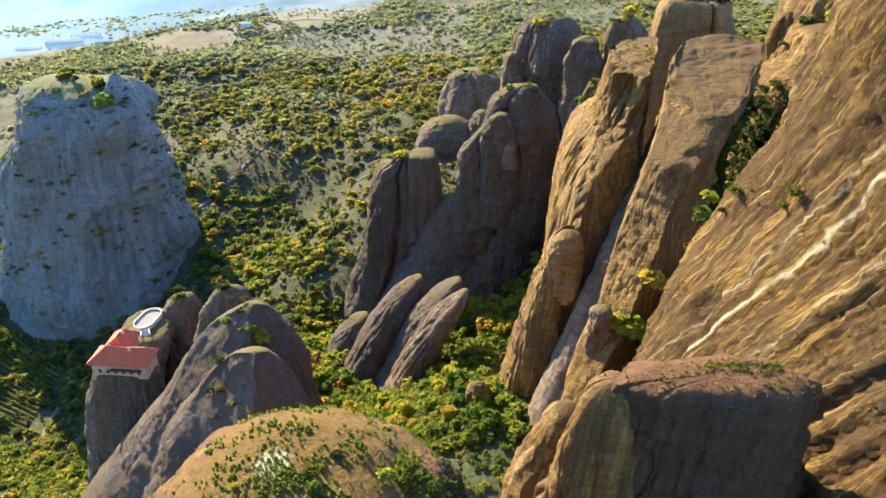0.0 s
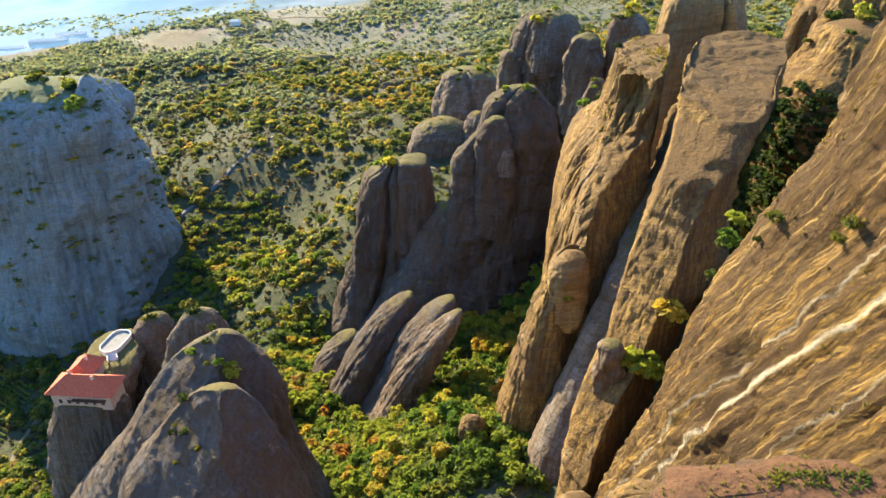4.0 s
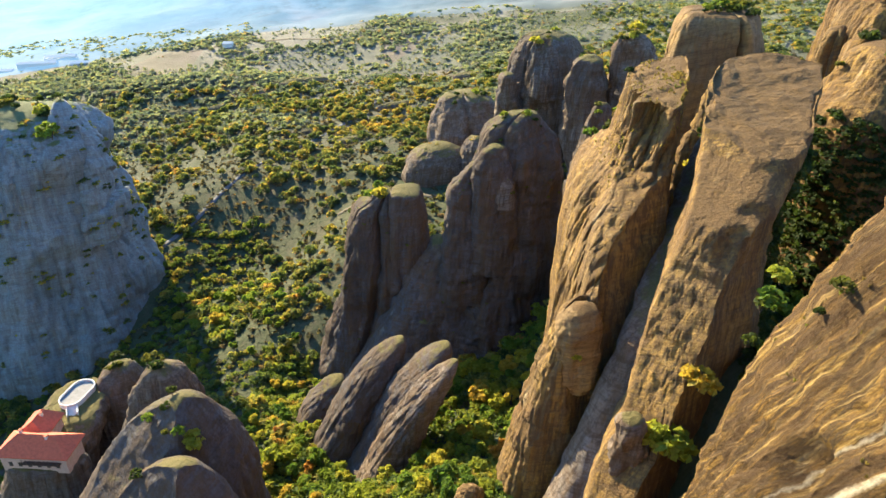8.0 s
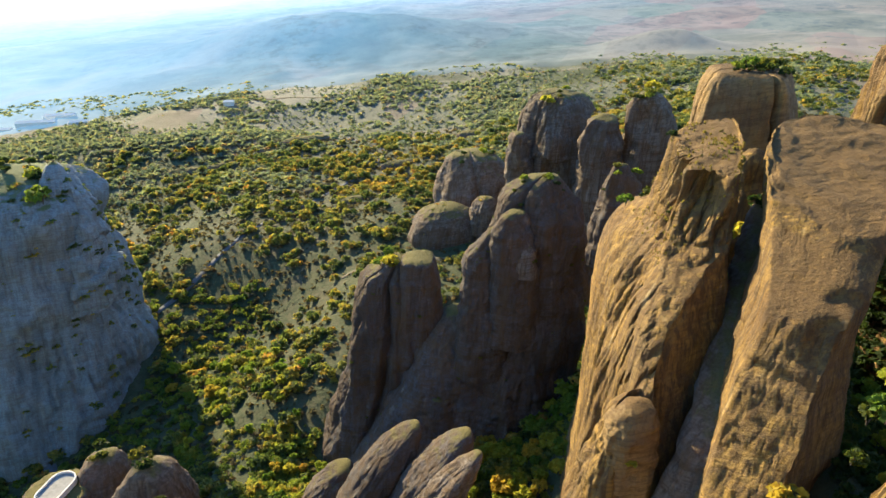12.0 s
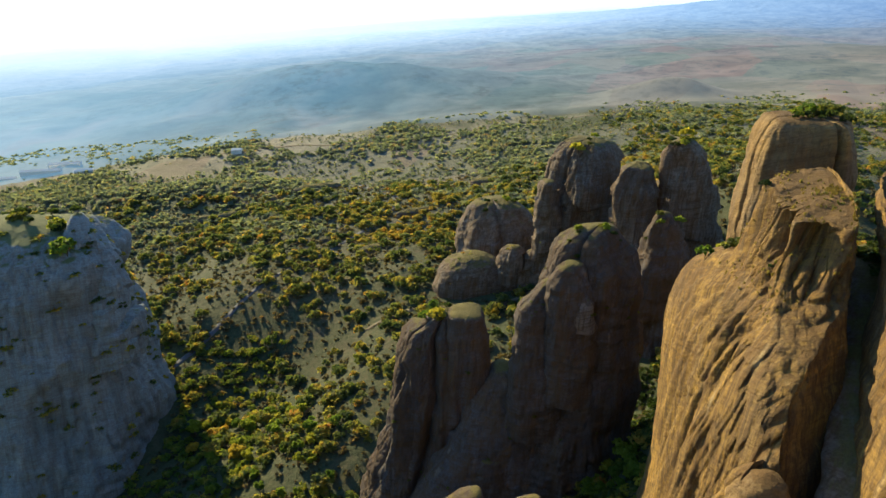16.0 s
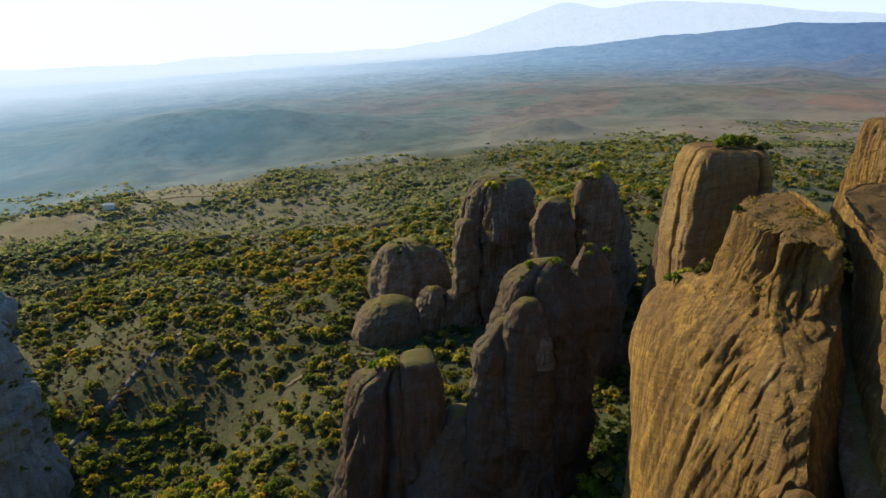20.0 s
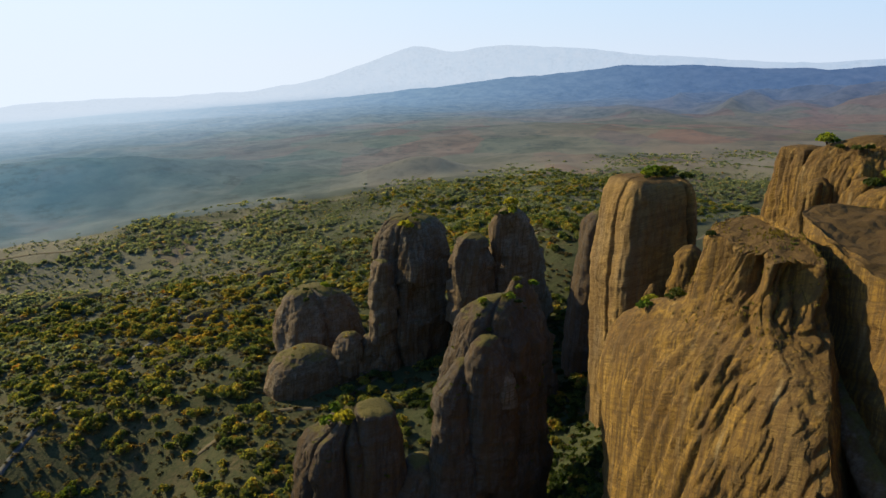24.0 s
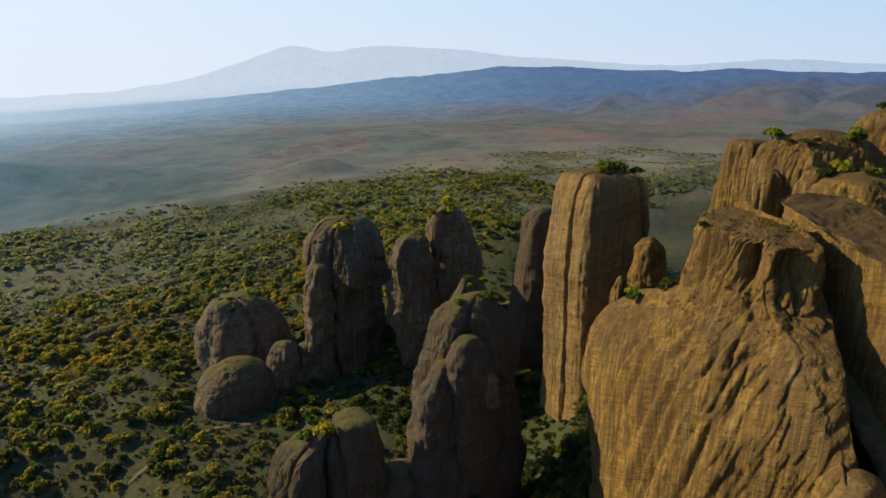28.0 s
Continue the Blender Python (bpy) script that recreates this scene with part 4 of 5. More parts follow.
saddle = crag("striped saddle of rock between the pillars", [(-240, -8, 292, 44, 24), (-205, 0, 296, 30, 18), (-178, 5, 301, 20, 13), (-160, 6, 304, 11, 9), (-153, 6, 305, 4, 4), (-152, 6, 305, 0.6, 0.6)],
     ROCK_BROWN, name="rock_saddle", seed=35, power=2.4, nu=200, nv=140, lump=0.06, flute=0.3, ledge=0.5)
pillar_h = crag("shaded twin-topped brown pillar", [
    (-245, -36, 307, 27, 20), (-232, -34, 308, 24, 18), (-190, -23, 312, 20.5, 15), (-165, -19.5, 313, 18.5, 14), (-150, -19.5, 314, 15.5, 13), (-143, -20, 314, 11.5, 11), (-138, -18.5, 314, 6.5, 8), (-134.4, -17.5, 314, 2.8, 5), (-134, -17.5, 314, 0.6, 0.6)],
    ROCK_BROWN, seed=16, rough=0.5, ribs=0.7, power=3.0, cuts=((250, 0.9), (195, 0.9), (310, 0.9)), nu=280, nv=200, lump=0.15, flute=0.5, ledge=0.5, cracks=((262, 1.6, 5.0), (200, 1.0, 1.6)), dents=((-11, 306, -134, 3.0, 5.0), (-33, 308, -160, 4, 2.5)))
crag("flat mossy second top", [(-225, -12, 309, 13, 14), (-180, -9, 310, 10.5, 12), (-150, -8.6, 310, 8.4, 10), (-138, -8.8, 310, 7.2, 8.5), (-133.5, -9, 310, 6.4, 7.5), (-132.2, -9, 310, 4, 5), (-131.9, -9, 310, 0.8, 0.8)],
     ROCK_BROWN, parent=pillar_h, name="second_top", seed=54, power=3.2, nu=150, nv=130, lump=0.08, flute=0.4, ledge=0.5, rough=0.5, ribs=0.5)
for k, (x0, z0, x1, z1, y, w) in enumerate(((-35, -207, -9, -160.5, 241, 8.5), (-15, -192, 7, -154, 229, 8.0), (-20, -200, 9.5, -149, 214, 6.0), (-49, -216, -36, -196, 262, 7.0))):
    dx, dz = x1 - x0, z1 - z0
    crag("leaning brown slab at the foot of the pillars", [
        (z0 - 25, x0 - 8, y - 4, w * 1.7, w * 2.0), (z0, x0 + 3, y, w * 1.25, w * 1.6), (z0 + 0.4 * dz, x0 + 0.38 * dx, y + 2, w * 1.05, w * 1.3), (z0 + 0.7 * dz, x0 + 0.66 * dx, y + 3, w * 0.85, w * 1.05),
        (z0 + 0.9 * dz, x0 + 0.88 * dx, y + 4, w * 0.5, w * 0.7), (z0 + 0.985 * dz, x0 + 0.98 * dx, y + 4, w * 0.2, w * 0.3), (z1, x1, y + 4, 0.5, 0.6)],
        ROCK_BROWN if k != 2 else ROCK_GREY, "slabs below the pillars", name="rock_slab", seed=17 + k, turn=12, power=2.6, nu=150, nv=110, lump=0.07, flute=0.4, ledge=0.3, rough=0.5, ribs=0.7, lean=0.55)
crag("tall grey-brown pillar in the middle distance", [
    (-235, 77, 469, 16, 22), (-210, 76, 469, 14.5, 20), (-190, 73, 470, 20, 26), (-167, 70, 471, 25, 29), (-135, 70, 472, 25, 28), (-119, 70.5, 473, 22, 24), (-109, 72, 474, 17, 18), (-105.5, 72, 474, 11, 12), (-104.3, 72, 474, 0.8, 1)],
    ROCK_GREY, "middle pillars", seed=22, facets=5, rough=0.6, ribs=0.9, power=4.0, turn=-30, cuts=((235, 0.85), (180, 0.9), (290, 0.9)), nu=240, nv=180, lump=0.13, flute=0.45, ledge=0.5, cracks=((250, 1.2, 3.0), (205, 1.0, 2.5)), dents=((54, 462, -128, 6, 4.0), (50, 466, -170, 6, 4.0), (64, 448, -150, 5, 2.5)))
crag("narrow pillar beside the tall one", [(-235, 48, 462, 12, 12), (-150, 48, 460, 8, 9), (-130, 46, 457, 5.5, 6.5), (-124.5, 46, 456, 3.5, 4.5), (-123.5, 46, 456, 0.6, 0.6)],
     ROCK_GREY, "middle pillars", seed=23, facets=4, rough=0.7, ribs=0.8, nu=120, nv=90, lump=0.12, flute=0.4, ledge=0.4)
crag("grey pillar with a broken top", [(-235, 97, 426, 16, 16), (-184, 94, 426, 13.5, 13), (-156, 88, 426, 14, 13), (-124, 86, 426, 14, 12), (-114, 87, 427, 10.5, 9.5), (-109, 88, 427, 7.5, 7), (-106.5, 88, 428, 2, 2)],
     ROCK_GREY, "middle pillars", seed=24, facets=5, rough=0.6, ribs=0.9, power=4.0, turn=-30, cuts=((235, 0.88), (180, 0.9)), nu=180, nv=140, lump=0.13, flute=0.45, ledge=0.5)
crag("round-topped grey pillar", [(-235, 118, 427, 23, 19), (-140, 116, 427, 19.5, 15.5), (-115, 114.5, 427, 16.5, 13), (-103, 112, 427, 13, 11), (-97.5, 111, 427, 9, 8), (-94.5, 111, 427, 4, 4), (-94, 111, 427, 0.8, 0.8)],
     ROCK_GREY, "middle pillars", seed=25, facets=5, rough=0.7, ribs=0.8, power=2.6, cuts=((235, 0.9), (290, 0.9)), nu=200, nv=150, lump=0.10, flute=0.5, ledge=0.4, dents=((104, 416, -106, 4.5, 4.0),))
crag("low pointed rock before the pillars", [(-235, 88, 370, 22, 18), (-148, 87, 372, 16.5, 13), (-130, 85, 372, 11, 9), (-120, 84.3, 372, 5.5, 5), (-116, 84.5, 372, 2.5, 2.4), (-115.3, 84.5, 372, 0.5, 0.5)],
     ROCK_BROWN, "middle pillars", seed=26, facets=4, rough=0.7, ribs=0.8, nu=170, nv=130, lump=0.14, flute=0.4, ledge=0.5)
crag("flat-topped square pillar with shrubs and a vertical crack", [
    (-220, 115, 316, 23, 22), (-125, 113, 316, 20, 18.5), (-104, 112, 316, 20, 18.5), (-78, 112, 316, 18.3, 17), (-67, 112, 316, 16, 15), (-63.2, 112, 316, 14, 13), (-61.9, 112, 316, 11, 10), (-61.5, 112, 316, 1, 1)],
    ROCK_TOWER, "middle pillars", seed=27, rough=0.4, ribs=0.5, power=9.0, turn=-15, cuts=((30, 0.9), (318, 0.86)), nu=300, nv=210, lump=0.05, flute=0.4, ledge=0.3, cracks=((292, 0.7, 4.5), (196, 0.9, 1.6)))
crag("shaded pillar half hidden by the square one", [(-215, 136, 380, 20, 18), (-130, 134, 377, 13, 13), (-103, 132, 375, 10, 10), (-92, 131, 374, 7, 7), (-88.5, 131, 374, 3, 3), (-88, 131, 374, 0.6, 0.6)],
     ROCK_BROWN, "middle pillars", seed=82, power=2.8, turn=-20, nu=150, nv=110, lump=0.08, flute=0.4, ledge=0.4, ribs=0.6, rough=0.5)
lobed = crag("low two-lobed grey rock in the scrub", [(-225, 28, 525, 33, 30), (-195, 28, 525, 29, 27), (-176, 26, 526, 25.5, 23), (-164, 24, 527, 19, 17), (-158.5, 23, 528, 11, 10), (-157, 22, 528, 1, 1)],
     ROCK_GREY, name="rock_outcrop", seed=28, power=2.4, nu=180, nv=110, lump=0.16, flute=0.4, ledge=0.3, cracks=((270, 2.0, 4.0),))
boulder = crag("rounded grey boulder in the scrub", [(-215, 6, 474, 27, 23), (-195, 6, 474, 24.5, 21), (-185, 5, 474, 20, 17.5), (-179, 5, 474, 13, 12), (-176, 5, 474, 6, 6), (-175.4, 5, 474, 1, 1)],
     ROCK_GREY, name="rock_outcrop", seed=29, power=2.2, nu=150, nv=90, lump=0.08, flute=0.2, ledge=0.2)
crag("second lobe of the rock", [(-225, 40, 521, 18, 18), (-185, 39, 521, 14, 14), (-168, 37, 521, 10, 10), (-161, 36, 521, 5, 5), (-159.5, 36, 521, 0.8, 0.8)],
     ROCK_GREY, parent=lobed, name="lobe", seed=81, power=2.5, nu=110, nv=80, lump=0.12, flute=0.3, ledge=0.3, facets=3)
for ox, oy, oz, ow in ((29, 466, -167, 7.5), (41, 463, -169, 6.5)):
    crag("broken ridge beside the boulder", [(-220, ox + 1, oy, ow * 1.9, ow * 1.9), (oz - 16, ox, oy, ow * 1.4, ow * 1.4), (oz - 5, ox, oy, ow, ow), (oz - 1, ox, oy, ow * 0.5, ow * 0.5), (oz, ox, oy, 0.5, 0.5)],
         ROCK_GREY, parent=boulder, name="ridge", seed=int(ox), power=2.6, nu=90, nv=70, lump=0.14, flute=0.3, ledge=0.4, facets=4)
crag("narrow golden tower beside the massif", [(-150, 136, 270, 16, 15), (-75, 135, 269, 10.5, 11), (-60, 135, 268, 9.5, 10), (-50, 135, 268, 8.6, 9.2), (-47, 135, 268, 6.5, 7), (-46, 135, 268, 1, 1)],
     ROCK_GOLD, "massif", seed=30, ribs=1.6, rough=0.4, power=3.4, cuts=((237, 0.85), (180, 0.85)), nu=160, nv=130, lump=0.10, flute=0.6, ledge=0.3)
massif = crag("golden massif with a domed top", [(-150, 142, 245, 26, 28), (-70, 140, 246, 19.5, 21), (-55, 139, 246, 18, 20), (-48, 139, 246, 15.5, 17), (-43.5, 139, 246, 10, 11), (-41.5, 139, 246, 4, 5), (-41, 139, 246, 1, 1)],
     ROCK_GOLD, "massif", name="rock_massif", seed=31, ribs=2.4, rough=0.4, power=3.0, cuts=((225, 0.85), (180, 0.9)), nu=280, nv=190, lump=0.08, flute=0.8, ledge=0.3)
shoulder = crag("banded golden shoulder below the massif", [(-150, 128, 216, 30, 28), (-95, 126, 219, 25, 24), (-75, 125, 221, 22, 21), (-63, 125, 222, 16, 17), (-54, 124, 223, 9, 10), (-51.5, 124, 223, 1, 1)],
     ROCK_GOLD, "massif", name="rock_shoulder", seed=32, ribs=0.8, rough=0.6, power=2.6, nu=240, nv=160, lump=0.10, flute=0.5, ledge=0.7)
crag("high golden rock beyond the massif", [(-140, 176, 235, 22, 24), (-70, 174, 236, 17, 18), (-48, 173, 236, 14, 15), (-38, 173, 236, 10, 11), (-33.5, 173, 236, 1, 1)],
     ROCK_GOLD, "massif", seed=33, ribs=1.8, rough=0.5, power=3.0, nu=180, nv=130, lump=0.10, flute=0.7, ledge=0.4)
for bx, by, bz, bw, sd in ((122, 238, -52, 5.5, 72), (128, 229, -56, 5.0, 73), (121, 252, -54, 4.5, 74)):
    crag("fluted golden buttress", [(bz - 80, bx + 4, by, bw * 1.9, bw * 1.8), (bz - 22, bx + 1, by, bw * 1.15, bw * 1.1), (bz - 6, bx + 0.6, by, bw, bw * 0.95), (bz - 1.5, bx + 1, by, bw * 0.65, bw * 0.6), (bz, bx + 1, by, 0.5, 0.5)],
         ROCK_GOLD, parent=massif, name="buttress", seed=sd, power=2.8, nu=110, nv=90, lump=0.08, flute=0.5, ledge=0.3, ribs=1.2, rough=0.4)
for bx, by, bz, bw, sd in ((112, 214, -70, 7.0, 75), (118, 208, -76, 6.0, 76)):
    crag("rounded ledge of banded rock", [(bz - 50, bx + 4, by - 2, bw * 1.9, bw * 1.8), (bz - 12, bx + 1, by, bw * 1.2, bw * 1.2), (bz - 3, bx + 0.6, by, bw * 0.9, bw * 0.9), (bz, bx + 1, by, 0.5, 0.5)],
         ROCK_GOLD, parent=shoulder, name="ledge", seed=sd, power=2.4, nu=110, nv=80, lump=0.1, flute=0.3, ledge=0.7, rough=0.5)
crag("round knob at the foot of the saddle", [(-215, -2, 286, 9, 8), (-192, -1, 288, 6.5, 6), (-184, -1, 289, 4, 4), (-182, -1, 289.5, 0.6, 0.6)],
     ROCK_BROWN, parent=saddle, name="knob", seed=77, nu=90, nv=70, lump=0.1, flute=0.3, ledge=0.5, rough=0.5)
for cx, cy, z, w in ((82, 280, -92, 3.0), (104, 286, -82, 5.5), (96, 283, -97, 3.5)):
    crag("small golden pinnacle behind the fin", [(z - 70, cx + 2, cy, w * 2.4, w * 2.2), (z - 14, cx, cy, w * 1.25, w * 1.1), (z - 5, cx, cy, w, w * 0.9), (z - 1, cx, cy, w * 0.5, w * 0.5), (z, cx, cy, 0.4, 0.4)],
         ROCK_GOLD, "pinnacles", name="rock_pinnacle", seed=int(40 + cx), nu=100, nv=80, lump=0.12, flute=0.3, ledge=0.4)
mountain = crag("great rock mountain in hazy blue-grey with woods at its foot", [
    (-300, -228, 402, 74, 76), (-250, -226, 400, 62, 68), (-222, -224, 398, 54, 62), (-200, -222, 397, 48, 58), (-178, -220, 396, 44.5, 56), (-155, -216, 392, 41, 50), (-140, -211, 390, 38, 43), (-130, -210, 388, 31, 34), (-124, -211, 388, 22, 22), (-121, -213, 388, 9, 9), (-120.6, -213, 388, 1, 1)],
    ROCK_HAZED, name="rock_mountain", seed=34, power=2.3, nu=300, nv=200, lump=0.2, flute=0.9, ledge=0.7, rough=0.9, ribs=1.8, tilt=(0.25, 0.1))
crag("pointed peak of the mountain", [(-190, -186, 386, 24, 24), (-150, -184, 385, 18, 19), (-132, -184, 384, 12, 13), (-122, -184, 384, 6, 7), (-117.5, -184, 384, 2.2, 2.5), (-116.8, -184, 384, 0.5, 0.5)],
     ROCK_HAZED, parent=mountain, name="peak", seed=55, nu=140, nv=110, lump=0.16, flute=0.6, ledge=0.6, facets=4, ribs=0.8)

# ---- trees ----
def leaf_cloud(rng, lobes, per, size):
    """Leaf clumps: small bent four-cornered sprays scattered through rounded lobes."""
    v, f = [], []
    for cx, cy, cz, r in lobes:
        for _ in range(per):
            d = rng.normal(size=3)
            d /= np.linalg.norm(d)
            d[2] = abs(d[2]) * 0.9 - 0.25
            c = np.array((cx, cy, cz)) + d * r * (0.72 + 0.34 * rng.rand())
            nrm = d + 0.7 * rng.normal(size=3)
            nrm /= np.linalg.norm(nrm)
            a = np.cross(nrm, rng.normal(size=3))
            a /= np.linalg.norm(a) + 1e-9
            b = np.cross(nrm, a)
            s = size * (0.6 + 0.8 * rng.rand())
            k = len(v)
            v += [c - a * s - b * s * 0.6, c + a * s * 0.8 - b * s * 0.7 - nrm * s * 0.3, c + a * s + b * s * 0.7, c - a * s * 0.7 + b * s * 0.8 - nrm * s * 0.35]
            f.append([k, k + 1, k + 2, k + 3])
    return v, f


def trunk_mesh(rng, h, r):
    v, f = [], []

    def limb(p0, p1, r0, r1, n=7):
        p0, p1 = np.array(p0, float), np.array(p1, float)
        ax = p1 - p0
        a = np.cross(ax, (0.3, 0.8, 0.1))
        a /= np.linalg.norm(a)
        b = np.cross(ax, a)
        b /= np.linalg.norm(b)
        k = len(v)
        for p, rr in ((p0, r0), ((p0 + p1) / 2 + 0.12 * r0 * rng.normal(size=3) * 3, (r0 + r1) / 2), (p1, r1)):
            for q in range(n):
                t = 2 * math.pi * q / n
                v.append(p + rr * (math.cos(t) * a + math.sin(t) * b))
        for m in range(2):
            for q in range(n):
                f.append([k + m * n + q, k + m * n + (q + 1) % n, k + (m + 1) * n + (q + 1) % n, k + (m + 1) * n + q])
    limb((0, 0, -1.0), (0.2, 0.1, h * 0.55), r, r * 0.6)
    for _ in range(5):
        t = rng.rand() * 6.28
        limb((0.15, 0.1, h * (0.3 + 0.25 * rng.rand())), (math.cos(t) * h * 0.28, math.sin(t) * h * 0.28, h * (0.6 + 0.25 * rng.rand())), r * 0.5, r * 0.12, 5)
    return v, f


def make_tree(k, material, label, wide, tall):
    rng = np.random.RandomState(100 + k)
    lobes = [(0, 0, tall * 0.68, wide * 0.62)]
    for _ in range(9):
        t, rr = rng.rand() * 6.283, wide * (0.35 + 0.4 * rng.rand())
        lobes.append((rr * math.cos(t), rr * math.sin(t), tall * (0.42 + 0.42 * rng.rand()), wide * (0.28 + 0.2 * rng.rand())))
    tree = tagged(new("tree"), label, "tree", "trees in the valley")
    v, f = trunk_mesh(rng, tall, 0.22 + 0.03 * tall)
    t = new("trunk", smooth_mesh("trunk", v, f, BARK))
    t.parent = tree
    v, f = leaf_cloud(rng, lobes, 64, 0.34)
    c = new("crown", smooth_mesh("crown", v, f, material))
    c.parent = tree
    return tree


def put(tree, x, y, z, s, turn):
    return copy_thing(tree, Matrix.Translation((x, y, z)) @ Matrix.Rotation(turn, 4, "Z") @ Matrix.Scale(s, 4))


TREE_KINDS = [make_tree(k, LEAF, lab, w, h) for k, (lab, w, h) in enumerate((
    ("broad yellow-green autumn tree", 3.4, 6.5), ("round green tree with loose crown", 3.0, 6.0), ("bushy low tree turning yellow", 3.2, 4.6),
    ("taller green tree with uneven crown", 2.8, 7.5), ("spreading tree with thin golden leaves", 3.8, 6.2), ("small olive-green tree with open crown", 2.4, 4.6)))]
rng = np.random.RandomState(5)
placed = []
first = set()
for region, count, gap in (((-75, 150, 48, 300), 215, 4.6), ((-200, 120, -85, 240), 70, 5.0), ((52, 110, 100, 210), 18, 5.0), ((-150, 362, -84, 402), 30, 4.4), ((-128, 316, -66, 362), 22, 4.8)):
    tries = made = 0
    while made < count and tries < 6000:
        tries += 1
        x, y = region[0] + (region[2] - region[0]) * rng.rand(), region[1] + (region[3] - region[1]) * rng.rand()
        z = float(ground_z(x, y))
        if in_rock(x, y, z, 1.5) or any((x - a) ** 2 + (y - b) ** 2 < gap * gap for a, b in placed):
            continue
        placed.append((x, y))
        k = rng.randint(len(TREE_KINDS))
        s = 0.75 + 0.5 * rng.rand()
        if k not in first:
            first.add(k)
            TREE_KINDS[k].matrix_basis = Matrix.Translation((x, y, z - 0.3)) @ Matrix.Scale(s, 4)
        else:
            put(TREE_KINDS[k], x, y, z - 0.3, s, rng.rand() * 6.28)
        made += 1

def woods(name, label, count, region, lo, hi, seed, thin=0.0, material=LEAF_DULL):
    """Far scrub and trees, past counting: uneven tufted crowns joined into one sheet of growth."""
    rng = np.random.RandomState(seed)
    x = region[0] + (region[2] - region[0]) * rng.rand(count * 5)
    y = region[1] + (region[3] - region[1]) * rng.rand(count * 5)
    pq = np.stack([x / 120, y / 120, 0 * x + seed], -1)
    dens = fbm(pq, 3) + 0.12 * rng.normal(size=len(x)) + 0.4 * np.exp(-(fbm(pq * 0.7 + 31, 2) / 0.035) ** 2)
    sel = dens > thin
    x, y = x[sel][:count], y[sel][:count]
    z = ground_z(x, y)
    ok = outside(x, y, z, 1.0)
    x, y, z = x[ok], y[ok], z[ok]
    n = len(x)
    s = lo + (hi - lo) * rng.rand(n) ** 1.6
    t = rng.rand(n) * 6.283
    V = np.array(THIN_V)[np.arange(n) % 8]
    c, q = np.cos(t)[:, None], np.sin(t)[:, None]
    V = np.stack([(V[..., 0] * c - V[..., 1] * q) * s[:, None] + x[:, None], (V[..., 0] * q + V[..., 1] * c) * s[:, None] + y[:, None],
                  (V[..., 2] + 0.5) * (s * (0.6 + 0.3 * rng.rand(n)))[:, None] + z[:, None]], -1)
    F = (THIN_F[None] + (np.arange(n) * V.shape[1])[:, None, None]).reshape(-1, 4)
    ob = new(name, smooth_mesh(name, V.reshape(-1, 3), F, material, smooth=False))
    return tagged(ob, label, "trees", kind="stuff")


THIN_V, THIN_F = [], None
for k in range(8):
    v, f = leaf_cloud(np.random.RandomState(90 + k), [(0, 0, 0.0, 0.75), (0.3, -0.2, 0.1, 0.5)], 6, 0.42)
    THIN_V.append(np.array(v))
    THIN_F = np.array(f)
TUFT_V, TUFT_F = [], None
for k in range(6):
    v, f = leaf_cloud(np.random.RandomState(70 + k), [(0, 0, 0.0, 0.8), (0.45, 0.1, -0.1, 0.5), (-0.3, 0.4, 0.05, 0.5), (-0.1, -0.45, -0.05, 0.5)], 12, 0.23)
    TUFT_V.append(np.array(v))
    TUFT_F = np.array(f)
FULL_V, FULL_F = [], None
for k in range(6):
    v, f = leaf_cloud(np.random.RandomState(80 + k), [(0, 0, 0.15, 0.62), (0.5, 0.1, -0.05, 0.46), (-0.35, 0.42, 0.0, 0.44), (-0.1, -0.5, -0.02, 0.46), (0.2, 0.3, 0.3, 0.4)], 30, 0.15)
    FULL_V.append(np.array(v))
    FULL_F = np.array(f)


def leafy_woods(name, label, count, region, lo, hi, seed, thin=0.0, material=LEAF_FAR, full=False):
    """Nearer growth, past counting: crowns of leaf sprays joined into one sheet."""
    rng = np.random.RandomState(seed)
    x = region[0] + (region[2] - region[0]) * rng.rand(count * 5)
    y = region[1] + (region[3] - region[1]) * rng.rand(count * 5)
    dens = fbm(np.stack([x / 60, y / 60, 0 * x + seed], -1), 3) + 0.18 * rng.normal(size=len(x))
    sel = dens > thin
    x, y = x[sel][:count], y[sel][:count]
    z = ground_z(x, y)
    ok = outside(x, y, z, 0.5)
    x, y, z = x[ok], y[ok], z[ok]
    V, F, base = [], [], 0
    for k in range(len(x)):
        t, sc = rng.rand() * 6.283, lo + (hi - lo) * rng.rand() ** 1.6
        w = (FULL_V if full else TUFT_V)[k % 6] * (sc, sc, sc * (0.7 + 0.4 * rng.rand()))
        c, n_ = math.cos(t), math.sin(t)
        V.append(np.column_stack([w[:, 0] * c - w[:, 1] * n_ + x[k], w[:, 0] * n_ + w[:, 1] * c + y[k], w[:, 2] + z[k] + sc * 0.5]))
        F.append((FULL_F if full else TUFT_F) + base)
        base += len(w)
    ob = new(name, smooth_mesh(name, np.vstack(V), np.vstack(F), material, smooth=False))
    return tagged(ob, label, "trees", kind="stuff")


